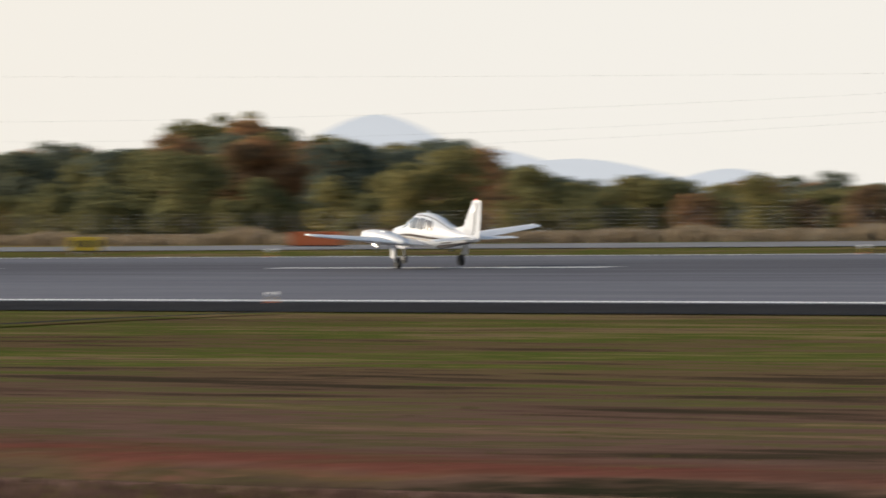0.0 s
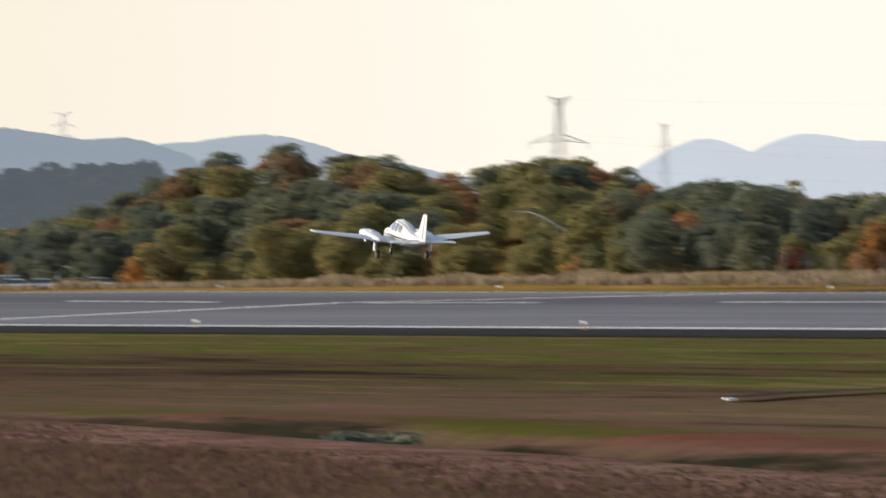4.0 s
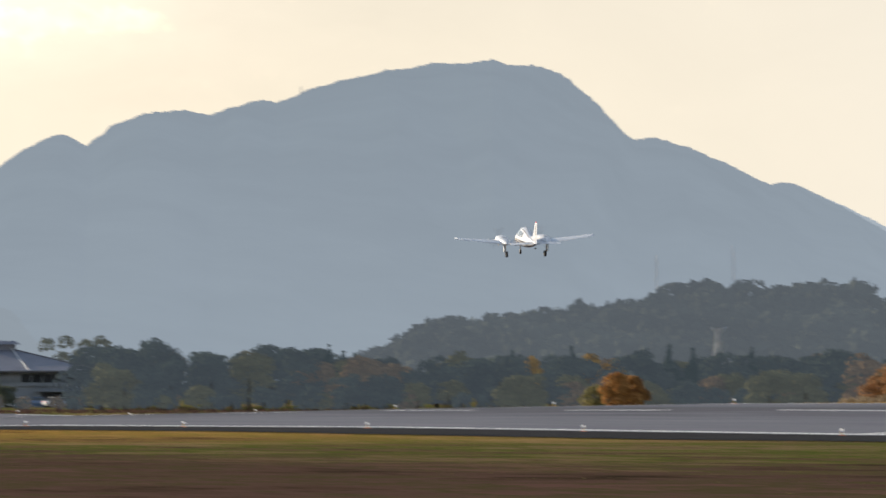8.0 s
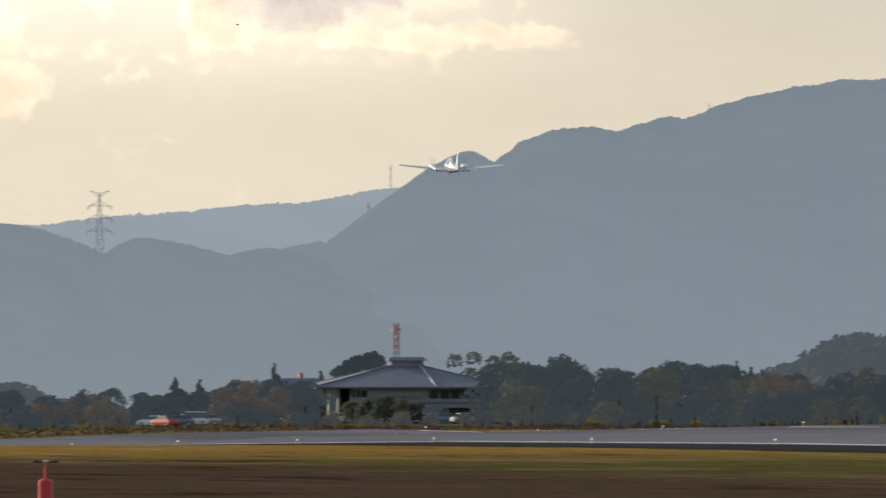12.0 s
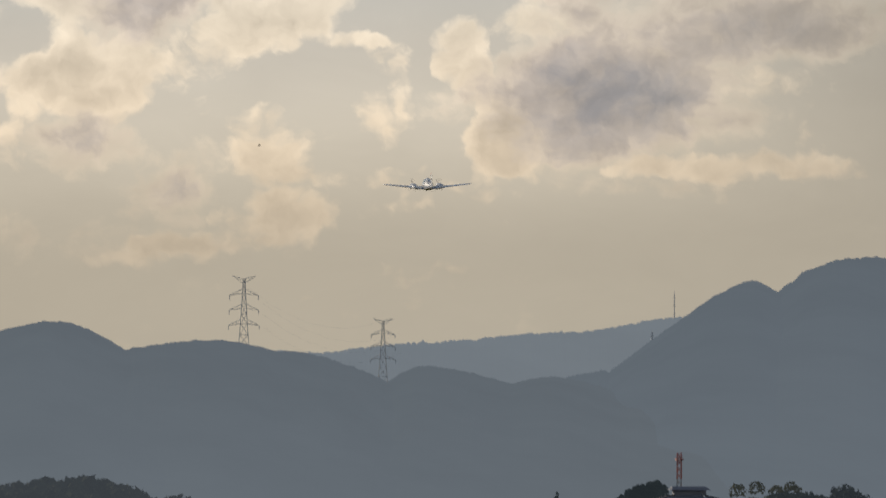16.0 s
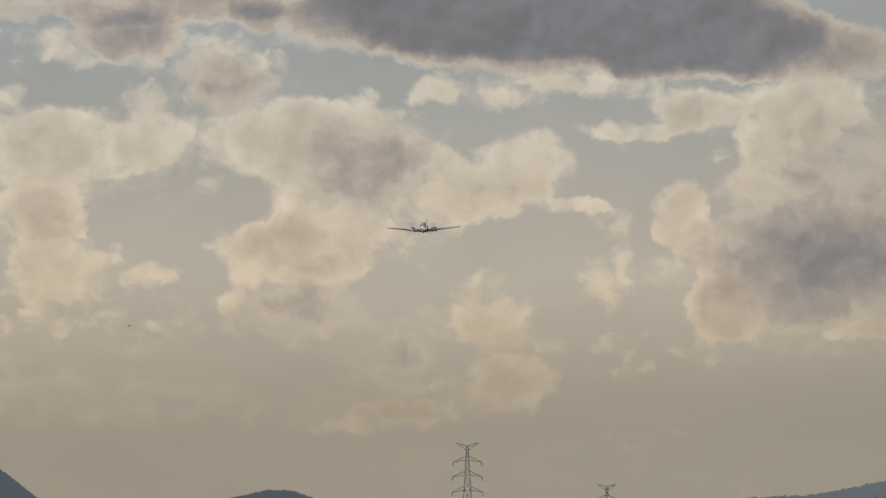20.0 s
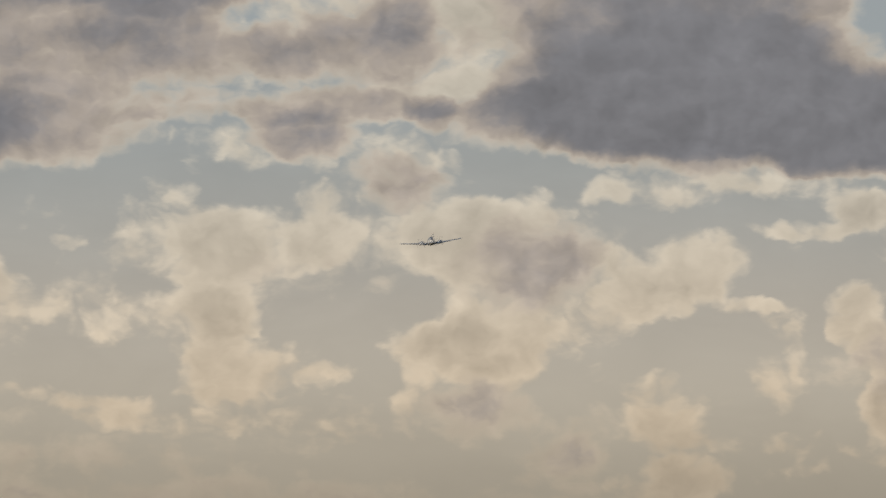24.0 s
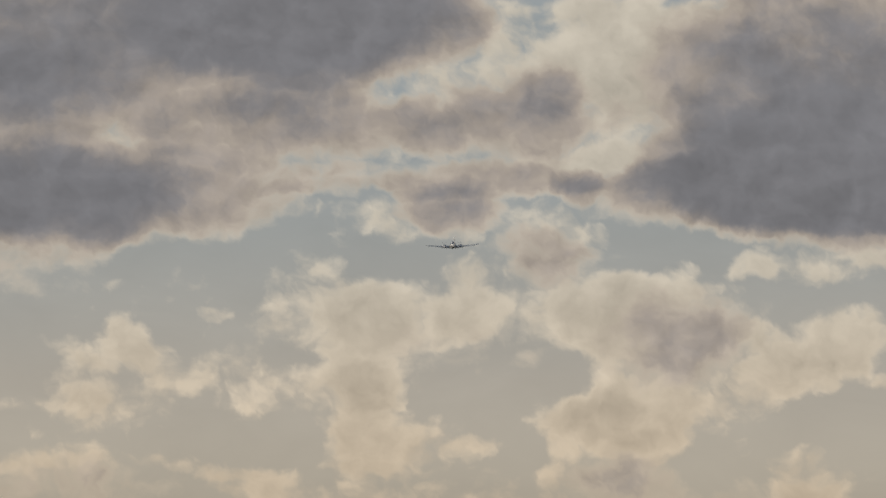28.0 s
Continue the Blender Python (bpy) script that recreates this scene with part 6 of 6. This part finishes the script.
def excavator():
    p = at(320.0, 0, 962)
    root = thing("excavator", "yellow-white excavator with its boom stretched out", "excavator", Matrix.Translation((p.x, p.y, ground_z(p.x, p.y))) @ Matrix.Rotation(math.pi - 0.32, 4, "Z") @ Matrix.Scale(0.72, 4))
    for s in (-1, 1):
        part("track", block(3.2, 0.55, 0.7, pose(0, s * 0.9, 0), 0.18), M["black"], root)
    part("platform", block(2.6, 2.2, 0.25, pose(0, 0, 0.7)), M["steel"], root)
    part("engine_cover", block(1.3, 2.1, 0.85, pose(-0.75, 0, 0.95), 0.1), M["car_white"], root)
    part("cab", block(1.1, 0.95, 1.45, pose(0.55, 0.55, 0.95), 0.08), M["car_white"], root)
    part("cab_glass", block(0.9, 1.0, 0.7, pose(0.6, 0.56, 1.5), 0.05), M["glass"], root)
    part("boom", loft([[(0.6, -0.4, 1.1), (0.6, -0.1, 1.1), (0.6, -0.1, 1.5), (0.6, -0.4, 1.5)], [(3.0, -0.35, 2.6), (3.0, -0.15, 2.6), (2.9, -0.15, 3.0), (2.9, -0.35, 3.0)], [(6.2, -0.3, 3.5), (6.2, -0.2, 3.5), (6.2, -0.2, 3.75), (6.2, -0.3, 3.75)]]), M["car_white"], root)
    part("dipper_arm", rod((6.2, -0.25, 3.6), (7.3, -0.25, 2.2), 0.14, 0.1, 6), M["steel"], root)
    part("bucket", block(0.7, 0.7, 0.5, pose(7.2, -0.25, 1.75), 0.1), M["steel"], root)


excavator()


def slope_rail():
    """The pale rail that runs up the cut bank."""
    pts = []
    for i in range(13):
        k = 0.5 + 0.5 * i / 12
        b = 355.5 + 13.0 * k
        e = -2.9 + 0.3 * math.sin(k * 3.1) - (2.6 * max(0.0, (k - 0.62) / 0.38) ** 1.4)
        pts.append(at(b, e, 868 - 10 * max(0, k - 0.6)))
    root = thing("slope_handrail", "pale metal rail curving down the cut slope", "handrail")
    bm = bmesh.new()
    for a, b in zip(pts, pts[1:]):
        rod(a, b, 0.05, 0.05, 5, bm)
    part("rail", bm, M["plaster"], root)
    for p in pts[::2]:
        part("post", rod((p.x, p.y, p.z - 0.9), p, 0.04, 0.04, 5), M["plaster"], root)


slope_rail()


def bird():
    root = thing("crow", "dark crow flying with spread wings", "bird")
    part("body", loft([[(r * math.cos(t), y, r * math.sin(t)) for t in [i * math.pi / 4 for i in range(8)]] for y, r in ((0.22, 0.01), (0.16, 0.035), (0.05, 0.06), (-0.08, 0.05), (-0.2, 0.02))]), M["black"], root, smooth=True)
    part("tail", loft([[(-0.03, -0.16, 0), (0.03, -0.16, 0), (0, -0.16, 0.015)], [(-0.08, -0.32, 0), (0.08, -0.32, 0), (0, -0.32, 0.01)]]), M["black"], root)
    wings = []
    for s in (1, -1):
        w = part("wing", loft([[(0, 0.1, 0), (0, 0.02, 0.02), (0, -0.1, 0)], [(s * 0.22, 0.13, 0), (s * 0.22, 0.05, 0.015), (s * 0.22, -0.09, 0)], [(s * 0.46, 0.02, 0), (s * 0.46, -0.02, 0.005), (s * 0.46, -0.06, 0)]]), M["black"], root)
        wings.append((w, s))
    return root, wings


BIRD, BIRD_WINGS = bird()

# ---- grass and weeds as geometry ----


def tufts(name, count, where, height, width, mat, label, seed):
    """Thousands of upright tufts of three bent blades, in one object."""
    rng = np.random.default_rng(seed)
    verts, faces = [], []
    n = 0
    while n < count:
        x, y, k = where(rng)
        z = ground_z(x, y) - 0.02
        h = height * k * rng.uniform(0.6, 1.3)
        for j in range(3):
            t = rng.uniform(0, 6.283)
            c, s = math.cos(t), math.sin(t)
            w = width * rng.uniform(0.6, 1.3)
            lean = rng.uniform(0.1, 0.5) * h
            ox, oy = rng.uniform(-0.15, 0.15, 2)
            i = len(verts)
            verts += [(x + ox - s * w, y + oy + c * w, z), (x + ox + s * w, y + oy - c * w, z), (x + ox + c * lean * 0.4 + s * w * 0.7, y + oy + s * lean * 0.4 - c * w * 0.7, z + h * 0.62), (x + ox + c * lean, y + oy + s * lean, z + h)]
            faces += [(i, i + 1, i + 2, i + 3)]
        n += 1
    ob = new(name, array_mesh(name, np.array(verts), np.array(faces), mat))
    return tagged(ob, label, "grass", kind="stuff")


def in_view(rng, b0, b1, x_of):
    b = rng.uniform(b0, b1) / 1000
    x = x_of(rng)
    return x, x / math.tan(b)


def rough_place(rng):
    while True:
        p = at(rng.uniform(300, 550), 0, 70 + 110 * rng.uniform(0, 1) ** 1.2)
        inside = float(np.interp(p.y, (86, 150), (39.0, 46.8))) + 3.0 + 3.0 * noise.noise(Vector((p.x * 0.12, p.y * 0.04, 0))) - p.x
        if inside > 9.0 * rng.uniform(0, 1):
            return p.x, p.y, min(1.0, 0.2 + inside / 11) * (0.6 + 0.9 * max(0.0, noise.noise(Vector((p.x * 0.09, p.y * 0.05, 3)))))


def mown_place(rng):
    while True:
        b, x = rng.uniform(130, 550), rng.uniform(40, 158)
        y = x / math.tan(b / 1000)
        if x - 0.13 * y > 36 and y < 1100:
            return x, y, 1.0


def hem_place(rng):
    b = rng.uniform(296, 555)
    x = TREES_X - (rng.uniform(1, 40) if b < 415 and rng.random() < 0.6 else rng.uniform(1, 11))
    return x, x / math.tan(b / 1000), 0.6 + 0.9 * max(0, noise.noise(Vector((b * 0.15, 1, 0))))


def verge_place(rng):
    b = rng.uniform(120, 300)
    p = at(b, 0, rng.uniform(1150, 1232))
    return p.x, p.y, 0.8


tufts("rough_weeds", 20000, rough_place, 0.22, 0.03, M["weed"], "rough reddish-brown weeds and dead grass", 1)
tufts("green_weeds", 5000, rough_place, 0.20, 0.03, M["weed_green"], "green weeds among the dead grass", 2)
tufts("short_grass", 2500, mown_place, 0.05, 0.03, M["weed_green"], "short mown grass beside the runway", 3)
tufts("dry_reeds", 10000, hem_place, 1.0, 0.16, M["straw"], "pale dry reeds along the wood's edge", 4)
tufts("verge_grass", 2500, verge_place, 0.35, 0.2, M["weed"], "dry grass beyond the runway's end", 5)


def weed_bush(x, y, r, h, label, seed):
    """One low clump of weeds."""
    rng = random.Random(seed)
    c = [(x + rng.uniform(-r, r) * 0.7, y + rng.uniform(-r, r) * 0.7, ground_z(x, y) + h * rng.uniform(0.2, 0.7)) for i in range(9)]
    v, f = leaf_cloud(c, [(r * 0.45, r * 0.45, h * 0.35)] * 9, 700, 0.045, seed)
    tagged(new("weed_bush", array_mesh("weed_bush", v, f, M["leaf_dark"])), label, "bush")


weed_bush(53.5, 123.6, 0.17, 0.12, "small dark green weed bush in the brown grass", 61)
weed_bush(49.3, 136.6, 0.8, 0.34, "wide dark green weed bush beside the ditch", 62)


def marker_plate(x, y):
    root = thing("marker_plate", "small white painted marker plate at the track's end", "marker", Matrix.Translation((x, y, ground_z(x, y))))
    part("plate", block(0.18, 0.14, 0.05, pose(0, 0, 0.06), 0.01), M["marking"], root)
    part("peg", rod((0, 0, -0.1), (0, 0, 0.06), 0.03, 0.03, 6), M["wood"], root)


marker_plate(67.3, 166.3)

# ---- what moves ----
# seconds, place, heading, pitch, bank
FLIGHT = [
    (0, 205.0, 373.13, 1.78, 0.0, 4.0, 2.08), (1.0, 205.0, 416.19, 1.45, 0.0, 4.67, 3.39), (2.0, 205.0, 461.26, 1.41, 0.5, 5.67, 2.19), (3.0, 205.0, 510.12, 1.38, 1.5, 7.0, -0.08),
    (4.0, 205.0, 560.92, 2.32, 2.5, 7.25, -0.59), (4.5, 205.0, 586.57, 2.91, 2.69, 7.38, -0.62), (6.5, 205.0, 687.09, 6.69, 3.44, 7.25, -0.71), (7.0, 205.0, 711.32, 7.84, 3.62, 7.17, 0.56),
    (8.0, 205.0, 760.4, 10.1, 4.0, 7.0, 1.66), (9.0, 208.0, 820.87, 12.51, 3.95, 6.83, -0.6), (10.0, 211.0, 881.76, 15.52, 3.9, 6.67, -3.55), (11.0, 214.0, 939.5, 18.33, 3.85, 6.5, 0.51),
    (12.0, 217.0, 1002.44, 21.02, 3.8, 6.5, 0.04), (13.0, 220.0, 1059.75, 25.4, 3.75, 6.2, 0.59), (15.5, 225.0, 1204.29, 36.01, 3.62, 6.0, 1.03), (16.0, 226.0, 1234.13, 38.78, 3.6, 6.0, 1.08),
    (17.0, 228.0, 1292.32, 44.53, 3.55, 6.0, 1.38), (18.0, 230.5, 1354.01, 50.82, 3.5, 6.0, 1.59), (19.0, 233.0, 1417.19, 57.79, 3.45, 6.0, 0.29), (20.0, 235.5, 1481.33, 64.5, 3.4, 6.0, 1.15),
    (21.0, 238.0, 1548.88, 71.56, 3.35, 6.0, 2.24), (24.0, 248.29, 1756.9, 91.36, 3.2, 6.0, 5.4), (25.0, 251.71, 1825.91, 97.7, 3.15, 6.0, 0.43), (26.0, 255.14, 1899.98, 105.07, 3.1, 6.0, 1.95),
    (27.0, 258.57, 1974.93, 112.27, 3.05, 6.0, -0.02), (28.0, 262.0, 2046.06, 120.5, 3.0, 6.0, 2.01),
]


def motions():
    walk(AEROPLANE, [(t, pose(x, y, z, pitch, -bank, -heading)) for t, x, y, z, heading, pitch, bank in FLIGHT])
    # the wheels come up
    for leg, side in LEGS:
        p = leg.matrix_basis.translation.copy()
        fold = lambda k: Matrix.Translation(p) @ Matrix.Rotation(radians(86 * k) * side, 4, "Y")
        walk(leg, [(0, fold(0)), (10.6, fold(0)), (11.2, fold(0.35)), (11.8, fold(0.8)), (12.3, fold(1)), (28, fold(1))])
    p = NOSE_LEG.matrix_basis.translation.copy()
    fold = lambda k: Matrix.Translation(p) @ Matrix.Rotation(radians(-84 * k), 4, "X")
    walk(NOSE_LEG, [(0, fold(0)), (10.6, fold(0)), (11.2, fold(0.4)), (11.8, fold(0.85)), (12.3, fold(1)), (28, fold(1))])
    for prop in PROPS:
        p = prop.matrix_basis.translation.copy()
        walk(prop, [(i / FPS, Matrix.Translation(p) @ Matrix.Rotation(radians(81 * i), 4, "Y")) for i in range(28 * FPS + 1)])
    # a crow crosses the sky
    track = [(t, at(b, e, 1300)) for t, b, e in ((0, 312, 90), (9, 222, 55), (13, 182.6, 27.4), (15.5, 166.9, 30.4), (17, 156, 30.8), (20, 127, 29.4), (28, 55, 28.5))]
    walk(BIRD, [(t, Matrix.Translation(p) @ pose(0, 0, 0, 0, 0, 78)) for t, p in track])
    for w, s in BIRD_WINGS:
        walk(w, [(i / 10, pose(0, 0, 0, 0, s * 28 * math.sin(i * 1.6), 0)) for i in range(281)])


motions()
